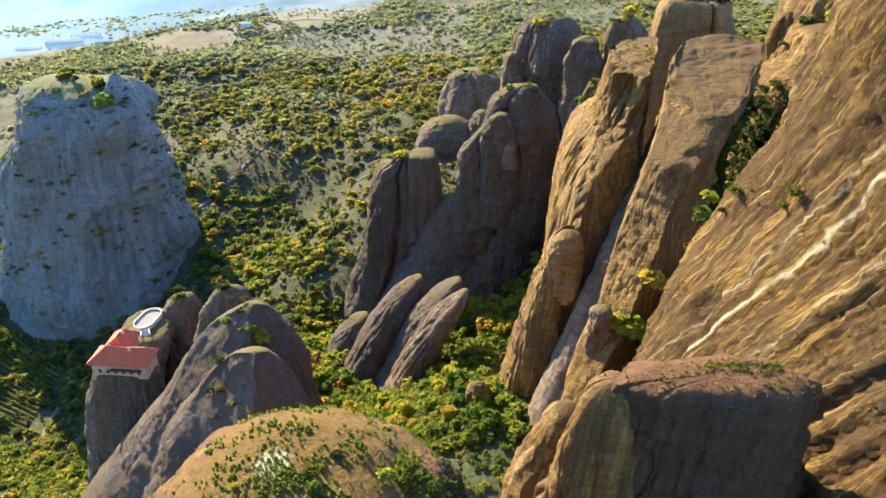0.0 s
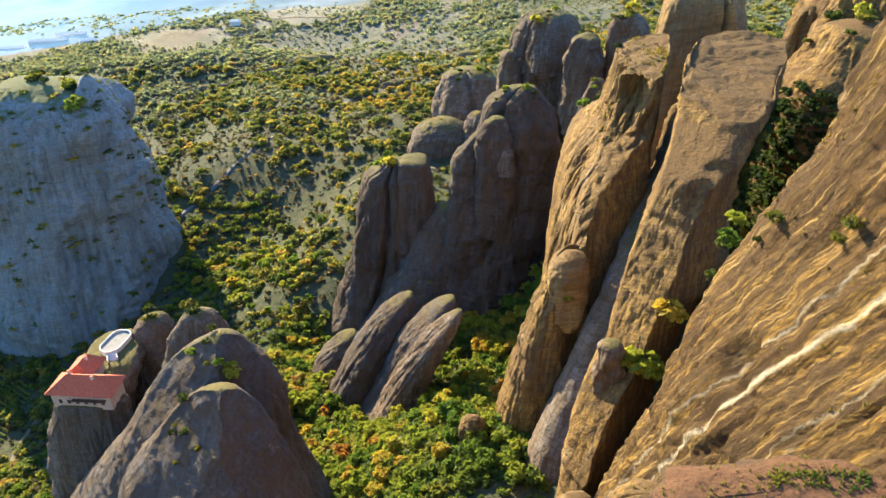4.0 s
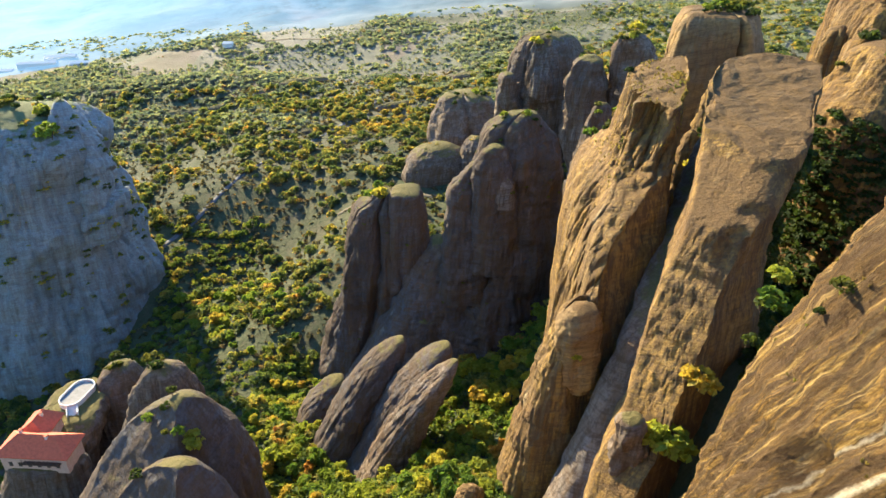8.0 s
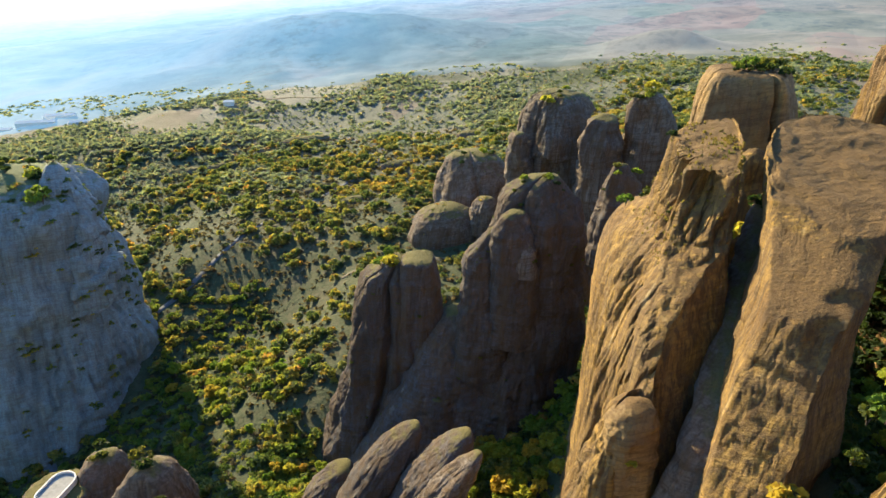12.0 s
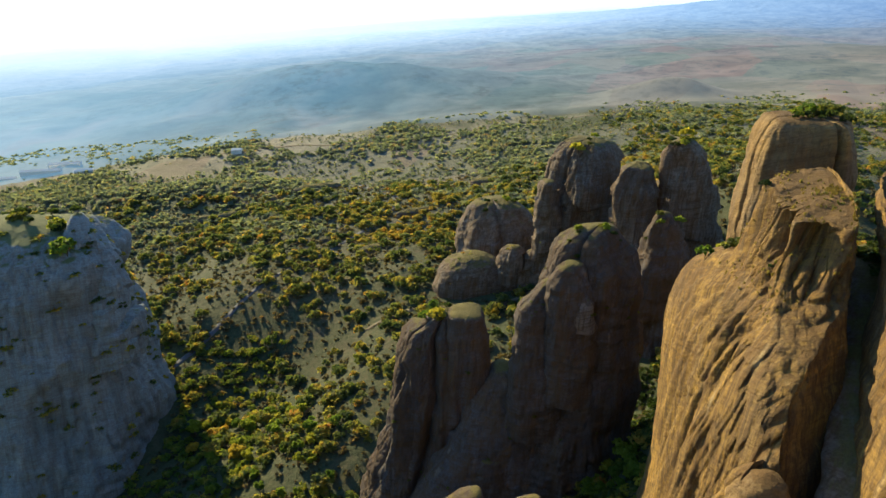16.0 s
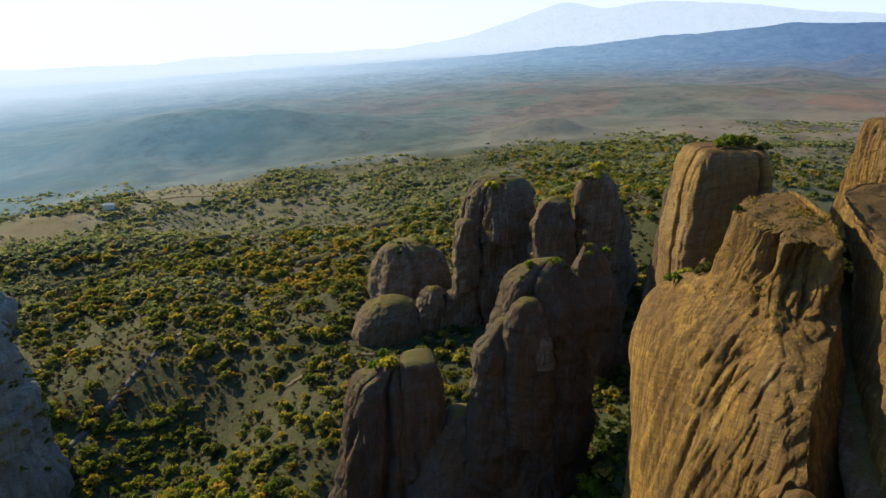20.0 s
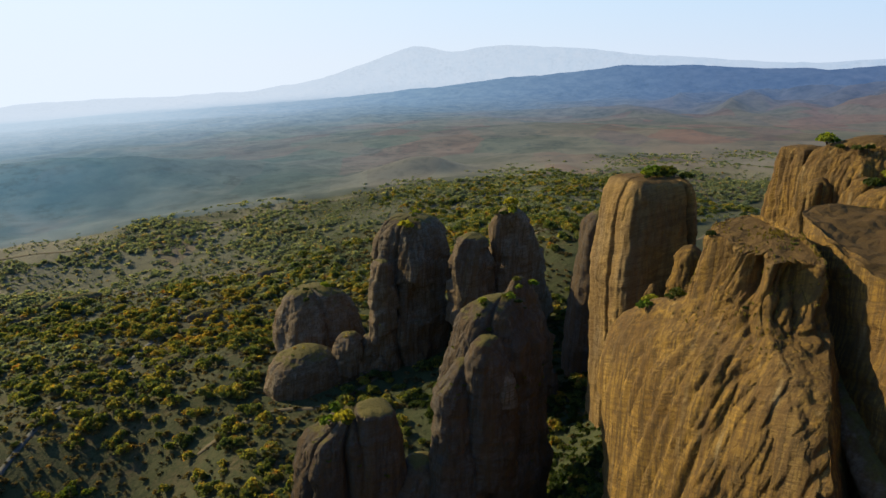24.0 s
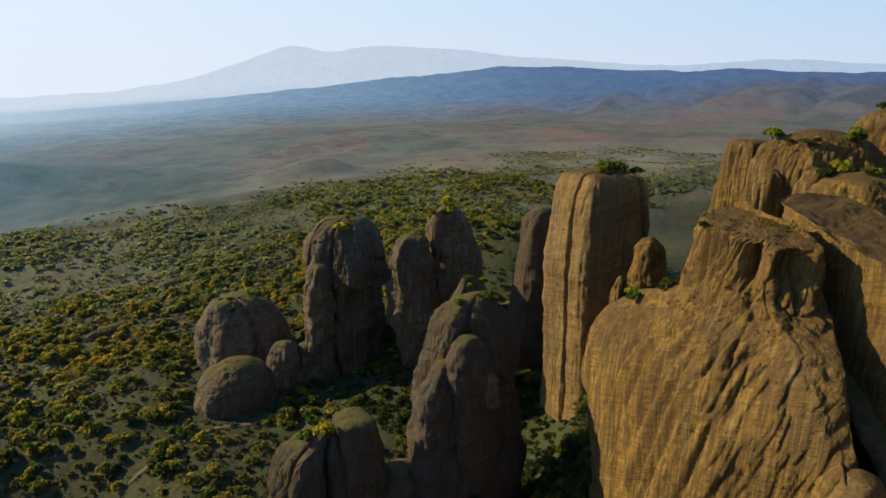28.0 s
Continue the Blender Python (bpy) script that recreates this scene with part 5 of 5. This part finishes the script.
leafy_woods("valley_trees", "scattered green and yellow trees on the valley slopes", 3000, (-330, 240, 260, 740), 2.4, 6.2, 11, 0.04, LEAF_DULL, True)
woods("valley_scrub", "low scrub between the trees of the valley", 15000, (-340, 230, 300, 760), 0.7, 2.4, 16, -0.6, LEAF_BROWN)
leafy_woods("valley_trees", "autumn trees on the plain behind the tower", 1100, (190, 560, 470, 930), 2.2, 5.2, 27, -0.15, LEAF_DULL, True)
leafy_woods("poplar_rows", "yellow poplars in loose rows across the valley", 420, (-90, 575, 190, 690), 2.2, 4.6, 24, 0.02, LEAF_YELLOW, True)
leafy_woods("forest_undergrowth", "dense low shrubs under the trees", 5200, (-215, 105, 62, 320), 0.8, 2.2, 13, -0.9)
leafy_woods("forest_canopy", "closed canopy of yellow-green autumn trees", 1500, (-80, 150, 48, 320), 2.0, 3.8, 17, -0.25)
leafy_woods("forest_canopy", "closed canopy of green trees below the crag", 1300, (-250, 110, -80, 260), 2.0, 3.8, 18, -0.4)
leafy_woods("gully_woods", "dark green growth in the shaded gully", 2200, (44, 112, 170, 420), 1.2, 3.2, 14, -0.8, LEAF_SHADE)
leafy_woods("mountain_woods", "trees round the foot of the hazy mountain", 1500, (-330, 290, -110, 470), 1.6, 3.8, 19, -0.6)
leafy_woods("gully_woods", "thick shrubs between the rock fins", 1500, (40, 110, 118, 235), 1.4, 3.2, 15, -0.9, LEAF_SHADE)
# far growth takes the leaf colours that have haze mixed in
woods("far_woods", "scrub and copses across the far valley", 17000, (-750, 600, 900, 1030), 1.4, 4.6, 12, 0.1, LEAF_HAZED)
woods("far_scrub", "low scrub and hedges between the far fields", 10000, (-500, 560, 850, 1000), 0.9, 2.4, 22, 0.0, LEAF_HAZED)

# ---- shrubs on the crags ----
def rock_top(x, y, lo=-400.0, hi=200.0):
    best = None
    for r in (0.9, 1.8, 3.5):
        for v in VERTS:
            near = (np.abs(v[:, 0] - x) < r) & (np.abs(v[:, 1] - y) < r) & (v[:, 2] > lo) & (v[:, 2] < hi)
            if near.any():
                z = float(v[near, 2].max())
                best = z if best is None else max(best, z)
        if best is not None:
            return best
    return float(ground_z(x, y))


def make_shrub(k, label, wide, tall, material=BUSH):
    rng = np.random.RandomState(300 + k)
    lobes = [(0, 0, tall * 0.5, wide * 0.6)] + [(wide * 0.6 * math.cos(t), wide * 0.6 * math.sin(t), tall * (0.35 + 0.3 * rng.rand()), wide * (0.3 + 0.2 * rng.rand())) for t in rng.rand(5) * 6.28]
    shrub = tagged(new("shrub"), label, "shrub", "shrubs on the rocks")
    v, f = [], []
    for t in rng.rand(5) * 6.28:
        c, n_ = (math.cos(t), math.sin(t)), len(v)
        for h, rr in ((-0.5, 0.07), (tall * 0.55, 0.03)):
            for q in range(5):
                u = q * 1.2566
                v.append((c[0] * wide * 0.45 * max(h, 0) / tall + rr * math.cos(u), c[1] * wide * 0.45 * max(h, 0) / tall + rr * math.sin(u), h))
        f += [[n_ + q, n_ + (q + 1) % 5, n_ + 5 + (q + 1) % 5, n_ + 5 + q] for q in range(5)]
    st = new("stems", smooth_mesh("stems", v, f, BARK))
    st.parent = shrub
    v, f = leaf_cloud(rng, lobes, 34, 0.26)
    lf = new("leaves", smooth_mesh("leaves", v, f, material))
    lf.parent = shrub
    return shrub


SHRUBS = [make_shrub(0, "dark green shrub on the rock", 1.5, 1.9), make_shrub(1, "low spreading green shrub on stone", 1.9, 1.2), make_shrub(2, "yellow-green bush on a rock ledge", 1.6, 2.2, LEAF)]
used = set()


def plant(k, x, y, z, s):
    m = Matrix.Translation((x, y, z - 0.15)) @ Matrix.Rotation((x * 7 + y * 3) % 6.28, 4, "Z") @ Matrix.Scale(s, 4)
    if k not in used:
        used.add(k)
        SHRUBS[k].matrix_basis = m
    else:
        copy_thing(SHRUBS[k], m)


rng = np.random.RandomState(21)
for cx, cy, rx, ry, n, lo, big in ((112, 315, 10, 9, 16, -75, 1.5), (36, 303, 12, 8, 12, -135, 0.7), (-5, 44, 6, 7, 6, -60, 0.28), (-17, 40, 7, 4, 5, -60, 0.25), (-16, 313, 9, 6, 5, -150, 1.1), (108, 426, 10, 8, 6, -120, 1.3),
                                   (139, 246, 14, 15, 9, -62, 1.2), (124, 222, 16, 15, 12, -90, 1.2), (56, 243, 5, 14, 8, -95, 0.9), (70, 472, 8, 12, 4, -125, 1.3), (-110, 240, 5, 5, 6, -185, 1.1), (-78, 203, 5, 5, 4, -160, 1.0), (-60, 172, 8, 6, 6, -150, 0.9),
                                   (-60, 152, 10, 7, 6, -160, 0.9), (84, 372, 8, 6, 5, -140, 1.1), (24, 526, 14, 12, 6, -185, 1.4), (60, 181, 5, 20, 6, -60, 0.8), (173, 236, 10, 10, 6, -60, 1.4), (65, 115, 10, 14, 6, -75, 0.6), (-202, 384, 22, 20, 10, -140, 1.8)):
    for _ in range(n):
        x, y = cx + rx * (2 * rng.rand() - 1), cy + ry * (2 * rng.rand() - 1)
        z = rock_top(x, y, lo)
        if z > lo:
            plant(int(rng.choice([0, 0, 1, 2])), x, y, z, big * (0.6 + 0.7 * rng.rand()))
for k, x, y, z, sc in ((2, 46.6, 144.6, -111.5, 1.4), (2, 49.4, 144.4, -112.2, 1.9), (2, 54.6, 149.0, -100.3, 1.5), (2, 62.5, 145, -79, 1.1), (2, 63.5, 147, -75, 0.9), (0, 62, 148, -82, 1.4), (0, 60, 146, -88, 1.3), (2, 51, 118, -96, 1.1),
                       (0, 52.5, 214.5, -76, 0.9), (2, 36.3, 172.6, -112, 0.8), (2, 92, 262, -104, 1.6)):
    plant(k, x, y, z, sc)

def slope_scrub(name, label, cx, cy, reach, lo, hi, count, small, large, seed, material=LEAF_DULL, east=-1e9, bare=0.16):
    """Bushes rooted in the cracks and ledges of a rock face, past counting."""
    rng = np.random.RandomState(seed)
    pts = np.vstack([w[(np.hypot(w[:, 0] - cx, w[:, 1] - cy) < reach) & (w[:, 2] > lo) & (w[:, 2] < hi) & (w[:, 0] > east)] for w in VERTS])
    pts = pts[fbm(pts * (1, 1, 1.8) / 16 + seed, 3) + 0.12 * rng.normal(size=len(pts)) > bare]
    pts = pts[rng.randint(0, len(pts), count)]
    sc = small + (large - small) * rng.rand(count) ** 1.5
    V = np.array(TUFT_V)[np.arange(count) % 6] * sc[:, None, None] * (1, 1, 0.75) + pts[:, None]
    F = (TUFT_F[None] + (np.arange(count) * V.shape[1])[:, None, None]).reshape(-1, 4)
    return tagged(new(name, smooth_mesh(name, V.reshape(-1, 3), F, material, smooth=False)), label, "shrubs", kind="stuff")


slope_scrub("cliff_scrub", "dark scrub in the ledges of the hazy mountain", -214, 392, 90, -245, -122, 600, 1.0, 3.2, 61)
slope_scrub("cliff_scrub", "small bushes in the cracks of the shaded pillars", 10, 304, 50, -230, -104, 160, 0.5, 1.4, 62, BUSH)
slope_scrub("cliff_scrub", "dark green bushes on the shaded side of the fin", 80, 186, 40, -140, -67, 2400, 1.0, 2.6, 64, LEAF_SHADE, 77.0, -0.35)
# dense dark-leaved bushes stand in for the shadow on this slope
slope_scrub("cliff_scrub", "bushes darkened like shade on the lower slope of the massif", 112, 212, 36, -150, -70, 4200, 1.3, 3.0, 65, LEAF_SHADE, 92.0, -0.6)
slope_scrub("cliff_scrub", "bushes on the low grey rocks", 14, 500, 60, -200, -160, 90, 0.6, 1.6, 63)

# ---- dry grass and tufts on the near tops ----
def tufts(name, label, cx, cy, rx, ry, lo, count, size, seed, material):
    rng = np.random.RandomState(seed)
    v, f = [], []
    pts = np.vstack([w[(np.abs(w[:, 0] - cx) < rx) & (np.abs(w[:, 1] - cy) < ry) & (w[:, 2] > lo)] for w in VERTS])
    dens = fbm(pts / 4.0 + 7, 3) + 0.15 * rng.normal(size=len(pts))
    pts = pts[dens > 0.0]
    for p in pts[rng.randint(0, len(pts), count)]:
        p = p + np.array((rng.rand() - 0.5, rng.rand() - 0.5, 0.0)) * 0.6
        for _ in range(4):
            t, h = rng.rand() * 6.28, size * (0.5 + rng.rand())
            w, o = h * 0.5, np.array((math.cos(t), math.sin(t), 0)) * h * 0.5
            k = len(v)
            side = np.array((-math.sin(t), math.cos(t), 0)) * w
            v += [p - side + (0, 0, -0.1), p + side + (0, 0, -0.1), p + side * 0.6 + o + (0, 0, h), p - side * 0.5 + o * 0.8 + (0, 0, h * 0.8)]
            f.append([k, k + 1, k + 2, k + 3])
    return tagged(new(name, smooth_mesh(name, v, f, material, False)), label, "grass", kind="stuff")


DRY = leaf_material("dry_grass", ((0.0, (0.16, 0.13, 0.045)), (0.5, (0.24, 0.19, 0.06)), (1.0, (0.15, 0.17, 0.04))), True)
tufts("grass", "dry grass and low herbs on the rock dome", -12.5, 44, 17, 14, -62, 320, 0.24, 31, DRY)
HERB = leaf_material("green_herbs", ((0.0, (0.06, 0.10, 0.02)), (0.6, (0.12, 0.165, 0.028)), (1.0, (0.22, 0.20, 0.035))), True)
tufts("grass", "green herbs in hollows of the rock dome", -10, 44, 14, 12, -60, 2600, 0.26, 35, HERB)
tufts("grass", "patch of green grass on the dark block", 37, 63.3, 5, 2.2, -57.6, 260, 0.2, 36, HERB)
tufts("grass", "brown grass on top of the dark block", 33, 63.5, 15, 6, -58.5, 220, 0.2, 32, DRY)
tufts("grass", "moss and grass on the golden fin", 55, 234, 12, 34, -84, 500, 0.4, 33, DRY)
tufts("grass", "grass on the banded wall ledges", 78, 100, 26, 34, -75, 700, 0.35, 34, DRY)

# ---- loose boulders ----
for x, y, w, h, col in ((12.3, 172.6, 4.2, 9.0, ROCK_GOLD), (-150, 176, 4.0, 4.5, ROCK_GREY), (-138, 163, 3.4, 3.6, ROCK_GREY), (-104, 150, 8.0, 12.0, ROCK_GOLD), (-160, 190, 3.0, 3.0, ROCK_GREY), (-44, 262, 4.0, 6.0, ROCK_BROWN)):
    z = float(ground_z(x, y))
    crag("weathered boulder among the trees", [(z - 3, x, y, w * 1.1, w * 1.05), (z + h * 0.35, x, y, w, w * 0.95), (z + h * 0.75, x, y, w * 0.75, w * 0.7), (z + h * 0.95, x, y, w * 0.35, w * 0.35), (z + h, x, y, 0.3, 0.3)],
         col, "boulders", name="boulder", seed=int(60 + abs(x)), power=2.5, nu=80, nv=50, lump=0.14, flute=0.2, ledge=0.3)

# ---- bare stone ledges in the scrub ----
for x, y, w, d, h, turn in ((-238, 694, 22, 5, 3.0, 20), (-200, 704, 18, 4.5, 2.6, 28), (-132, 752, 24, 6, 4.0, 24), (-168, 726, 14, 4, 2.2, 18), (-60, 560, 16, 5, 3.0, 30), (-96, 596, 12, 4, 2.4, 24), (-30, 640, 18, 5, 3.2, 20), (40, 720, 20, 6, 3.5, 15), (-290, 640, 20, 5, 3.0, 20)):
    z = float(ground_z(x, y))
    crag("long bare ledge of pale stone in the scrub", [(z - 4, x, y, w * 1.1, d * 1.5), (z + 0.4 * h, x, y, w, d * 1.1), (z + 0.85 * h, x, y + 0.8, w * 0.8, d * 0.7), (z + h, x, y + 1, w * 0.4, d * 0.3)],
         ROCK_GREY, "stone ledges", name="rock_ledge", seed=int(100 + abs(x)), power=2.4, turn=turn, nu=100, nv=40, lump=0.3, flute=0.2, ledge=0.4, size=3.0)

# ---- monastery ----
ROOF = plain_material("red_roof_tiles", (0.52, 0.11, 0.045), 0.75, 1.2, 0.5, 0.15)
PLASTER = plain_material("pale_pink_plaster", (0.50, 0.36, 0.28), 0.9, 0.8, 0.4, 0.05)
DARK = plain_material("dark_opening", (0.03, 0.027, 0.025), 0.6, 3.0, 0.2, 0.01)
WHITE = plain_material("white_limewash", (0.72, 0.70, 0.66), 0.85, 1.5, 0.25, 0.03)
PAVING = plain_material("grey_paving", (0.26, 0.25, 0.24), 0.9, 1.0, 0.5, 0.05)
TIMBER = plain_material("dark_timber", (0.09, 0.055, 0.035), 0.8, 4.0, 0.5, 0.02)


def box(w, d, h, at=(0, 0, 0), bevel=0.06, taper=1.0):
    bm = bmesh.new()
    bmesh.ops.create_cube(bm, size=1)
    for v in bm.verts:
        k = taper if v.co.z > 0 else 1
        v.co = Vector((v.co.x * w * k + at[0], v.co.y * d * k + at[1], (v.co.z + 0.5) * h + at[2]))
    if bevel:
        bmesh.ops.bevel(bm, geom=bm.edges[:], offset=bevel, segments=2, affect="EDGES")
    return bm


def hip_roof(w, d, h, ridge, at, eave=0.25):
    """A hipped roof with thick eaves; the ridge runs along x."""
    bm = bmesh.new()
    x, y = w / 2, d / 2
    low = [bm.verts.new((at[0] + sx * x, at[1] + sy * y, at[2])) for sx, sy in ((-1, -1), (1, -1), (1, 1), (-1, 1))]
    up = [bm.verts.new((v.co.x, v.co.y, at[2] + eave)) for v in low]
    r = [bm.verts.new((at[0] + sx * ridge / 2, at[1], at[2] + eave + h)) for sx in (-1, 1)]
    bm.faces.new(low[::-1])
    for k in range(4):
        bm.faces.new((low[k], low[(k + 1) % 4], up[(k + 1) % 4], up[k]))
    bm.faces.new((up[0], up[1], r[1], r[0]))
    bm.faces.new((up[1], up[2], r[1]))
    bm.faces.new((up[2], up[3], r[0], r[1]))
    bm.faces.new((up[3], up[0], r[0]))
    return bm


house = tagged(new("monastery"), "small monastery with red tiled roofs on a crag", "building")
house.matrix_basis = pose(-120.5, 204.5, -171.5, 0, 0, -4)
main = part("wall", box(21, 9.2, 6.6, (0, 0, -6.3)), PLASTER, house, "pale pink plastered walls")
part("roof", hip_roof(23.5, 11.4, 4.6, 11.5, (0, 0, 0.3)), ROOF, house, "hipped roof of red tiles")
part("wall", box(8.5, 9, 6.5, (-4.5, 8.4, -6.2)), PLASTER, house)
wing = hip_roof(11.2, 10.2, 4.0, 5.5, (0, 0, 0))
bmesh.ops.rotate(wing, verts=wing.verts, cent=(0, 0, 0), matrix=Matrix.Rotation(radians(90), 3, "Z"))
bmesh.ops.translate(wing, verts=wing.verts, vec=(-4.5, 8.4, 0.8))
part("roof", wing, ROOF, house, "smaller red roof of the wing")
for x in (-7.5, -4.5, -1.5, 1.5, 4.5, 7.5):
    w = part("window", box(1.1, 0.3, 1.6, (x, -4.65, -4.0), 0.04), TIMBER, house, "dark window in a timber frame")
    part("pane", box(0.8, 0.1, 1.3, (x, -4.82, -3.85), 0.01), DARK, w)
for y in (-2.0, 1.5):
    part("window", box(0.3, 1.1, 1.6, (-10.55, y, -4.0), 0.04), TIMBER, house)
balcony = part("balcony", box(12, 1.5, 0.25, (3.0, -5.3, -2.0), 0.05), TIMBER, house, "dark wooden balcony under the eaves")
for k in range(9):
    part("post", box(0.14, 0.14, 1.9, (-2.6 + 1.4 * k, -5.9, -1.75), 0.02), TIMBER, balcony)
for x, y in ((-5.5, 1.2), (3.8, -0.8), (-3.5, 9.0)):
    c = part("chimney", box(0.8, 0.8, 2.2, (x, y, 3.2), 0.05), WHITE, house, "white chimney")
    part("cap", box(1.05, 1.05, 0.25, (x, y, 5.4), 0.04), ROOF, c)


def ring_wall(length, width, thick, height):
    """A low rounded wall that runs round a long oval court."""
    n = 48
    v, f = [], []
    for k in range(n):
        t = 2 * math.pi * k / n
        ox, oy = math.cos(t), math.sin(t)
        sh = (length - width) / 2 * (1 if oy > 0 else -1)
        for rr, z in ((width / 2, -1.6), (width / 2, height), (width / 2 - thick, height), (width / 2 - thick, -1.6)):
            v.append((ox * rr, oy * rr + sh, z))
    for k in range(n):
        a, b = 4 * k, 4 * ((k + 1) % n)
        for q in range(3):
            f.append([a + q, b + q, b + q + 1, a + q + 1])
    return v, f


court = tagged(new("terrace"), "oval terrace with a white rim wall on the crag", "terrace")
court.matrix_basis = pose(-121.3, 231.2, -173.6, 0, 0, -12)
v, f = ring_wall(14.0, 8.2, 0.4, 0.9)
o = new("rim_wall", smooth_mesh("rim_wall", v, f, WHITE, False))
o.parent = court
n = 40
bm = bmesh.new()
ring = [bm.verts.new((3.7 * math.cos(2 * math.pi * k / n), 3.7 * math.sin(2 * math.pi * k / n) + (2.9 if k < n / 2 else -2.9), 0.15)) for k in range(n)]
top = bm.faces.new(ring)
ex = bmesh.ops.extrude_face_region(bm, geom=[top])
bmesh.ops.translate(bm, verts=[e for e in ex["geom"] if isinstance(e, bmesh.types.BMVert)], vec=(0, 0, -1.6))
part("floor", bm, PAVING, court, "grey paved floor")
stairs = tagged(new("stairs"), "white steps between the house and the terrace", "stairs")
stairs.matrix_basis = pose(-119.5, 223.0, -175.0, 0, 0, 25)
for k in range(7):
    part("step", box(2.6, 0.5, 0.35, (0, -1.6 + 0.5 * k, 0.02 + 0.2 * k), 0.03), WHITE, stairs)
part("parapet", box(0.4, 4.6, 1.4, (1.6, 0, 0.3), 0.06), WHITE, stairs)
part("parapet", box(0.4, 4.6, 1.4, (-1.6, 0, 0.3), 0.06), WHITE, stairs)

# ---- roads, fields, sheds ----
TRACK = plain_material("pale_dirt_track", (0.125, 0.10, 0.065), 0.95, 0.5, 0.4, 0.1)
ASPHALT = plain_material("worn_asphalt", (0.10, 0.10, 0.11), 0.9, 0.5, 0.4, 0.05)
VINE = leaf_material("vine_leaves", ((0.0, (0.13, 0.17, 0.03)), (0.6, (0.20, 0.22, 0.035)), (1.0, (0.28, 0.24, 0.04))))


def ribbon(name, label, points, width, material, lift=0.35):
    p = np.array(points, float)
    t = np.linspace(0, len(p) - 1, 24 * (len(p) - 1) + 1)
    k = np.clip(t.astype(int), 0, len(p) - 2)
    g = np.vstack([2 * p[0] - p[1], p, 2 * p[-1] - p[-2]])
    u = (t - k)[:, None]
    a, b, c, d = g[k], g[k + 1], g[k + 2], g[k + 3]
    q = 0.5 * (2 * b + (c - a) * u + (2 * a - 5 * b + 4 * c - d) * u**2 + (3 * b - a - 3 * c + d) * u**3)
    n = np.gradient(q, axis=0)
    n = np.stack([-n[:, 1], n[:, 0]], -1) / np.linalg.norm(n, axis=1)[:, None]
    rows = []
    for off, drop in ((-0.62, -0.7), (-0.46, 0), (0, 0.05), (0.46, 0), (0.62, -0.7)):
        e = q + n * width * off
        rows.append(np.column_stack([e, sheet_z(e[:, 0], e[:, 1]) + lift + drop]))
    v = np.stack(rows, 1).reshape(-1, 3)
    f = [[5 * i + j, 5 * i + j + 1, 5 * i + j + 6, 5 * i + j + 5] for i in range(len(q) - 1) for j in range(4)]
    return tagged(new(name, smooth_mesh(name, v, f, material)), label, "road", kind="structure")


ribbon("road", "narrow asphalt road through the scrub", ((-190, 420), (-165, 470), (-146, 505), (-127, 534), (-104, 557), (-84, 592), (-62, 630), (-50, 690), (-90, 760)), 3.4, ASPHALT)
ribbon("road", "valley road beside the vineyard", ((-330, 420), (-260, 375), (-206, 347), (-186, 315), (-180, 280), (-196, 240), (-205, 200)), 5.5, ASPHALT)
ribbon("track", "pale dirt track along the vineyard", ((-212, 318), (-209, 300), (-212, 275), (-206, 250), (-214, 225)), 3.4, TRACK)
ribbon("track", "dirt track across the valley floor", ((-60, 445), (-20, 450), (10, 440), (40, 452)), 3.0, TRACK)
ribbon("track", "dirt track between far fields", ((-300, 900), (-200, 930), (-60, 905), (90, 960), (260, 940), (420, 1010)), 5.0, TRACK)
ribbon("track", "pale farm track in the plain", ((150, 520), (200, 512), (260, 530), (330, 520), (420, 560)), 4.0, TRACK)
ribbon("track", "far track in the plain", ((420, 760), (520, 820), (640, 830), (800, 900)), 5.0, TRACK)


def vine_row(a, b, seed):
    rng = np.random.RandomState(seed)
    n = int(np.hypot(b[0] - a[0], b[1] - a[1]) / 1.1)
    v, f = [], []
    for i in range(n + 1):
        t = i / n
        x, y = a[0] + (b[0] - a[0]) * t, a[1] + (b[1] - a[1]) * t
        z = float(ground_z(x, y))
        w, h = 0.55 + 0.3 * rng.rand(), 1.1 + 0.5 * rng.rand()
        for oy, oz in ((-w, 0.1), (-w * 0.8, h * 0.7), (0, h), (w * 0.8, h * 0.7), (w, 0.1)):
            v.append((x + 0.4 * oy, y + 0.9 * oy, z + oz + 0.1))
        if i:
            k = 5 * (i - 1)
            f += [[k + q, k + q + 1, k + q + 6, k + q + 5] for q in range(4)]
    return smooth_mesh("vine_row", v, f, VINE, False)


for k in range(27):
    o = 2.9 * k
    tagged(new("vine_row", vine_row((-292 - 0.42 * o + 20, 342 - o), (-222 - 0.05 * o, 311 - o), 400 + k)), "trellised row of yellow-green vines", "vineyard", "vineyard rows")


def shed(x, y, w, d, h, turn):
    z = float(ground_z(x, y))
    ob = tagged(new("shed"), "long low white farm shed in the valley", "building", "far sheds")
    ob.matrix_basis = pose(x, y, z, 0, 0, turn)
    part("wall", box(w, d, h + 1.5, (0, 0, -1.5), 0.1), WHITE, ob)
    part("roof", hip_roof(w + 1, d + 1, d * 0.22, w - 2, (0, 0, h)), WHITE, ob)


for x, y, w, d, h, turn in ((-480, 892, 44, 9, 4.5, 12), (-462, 915, 36, 9, 4.5, 12), (-426, 884, 20, 8, 4, 20), (-250, 905, 12, 8, 4, 5), (-520, 880, 30, 8, 4, 10)):
    shed(x, y, w, d, h, turn)
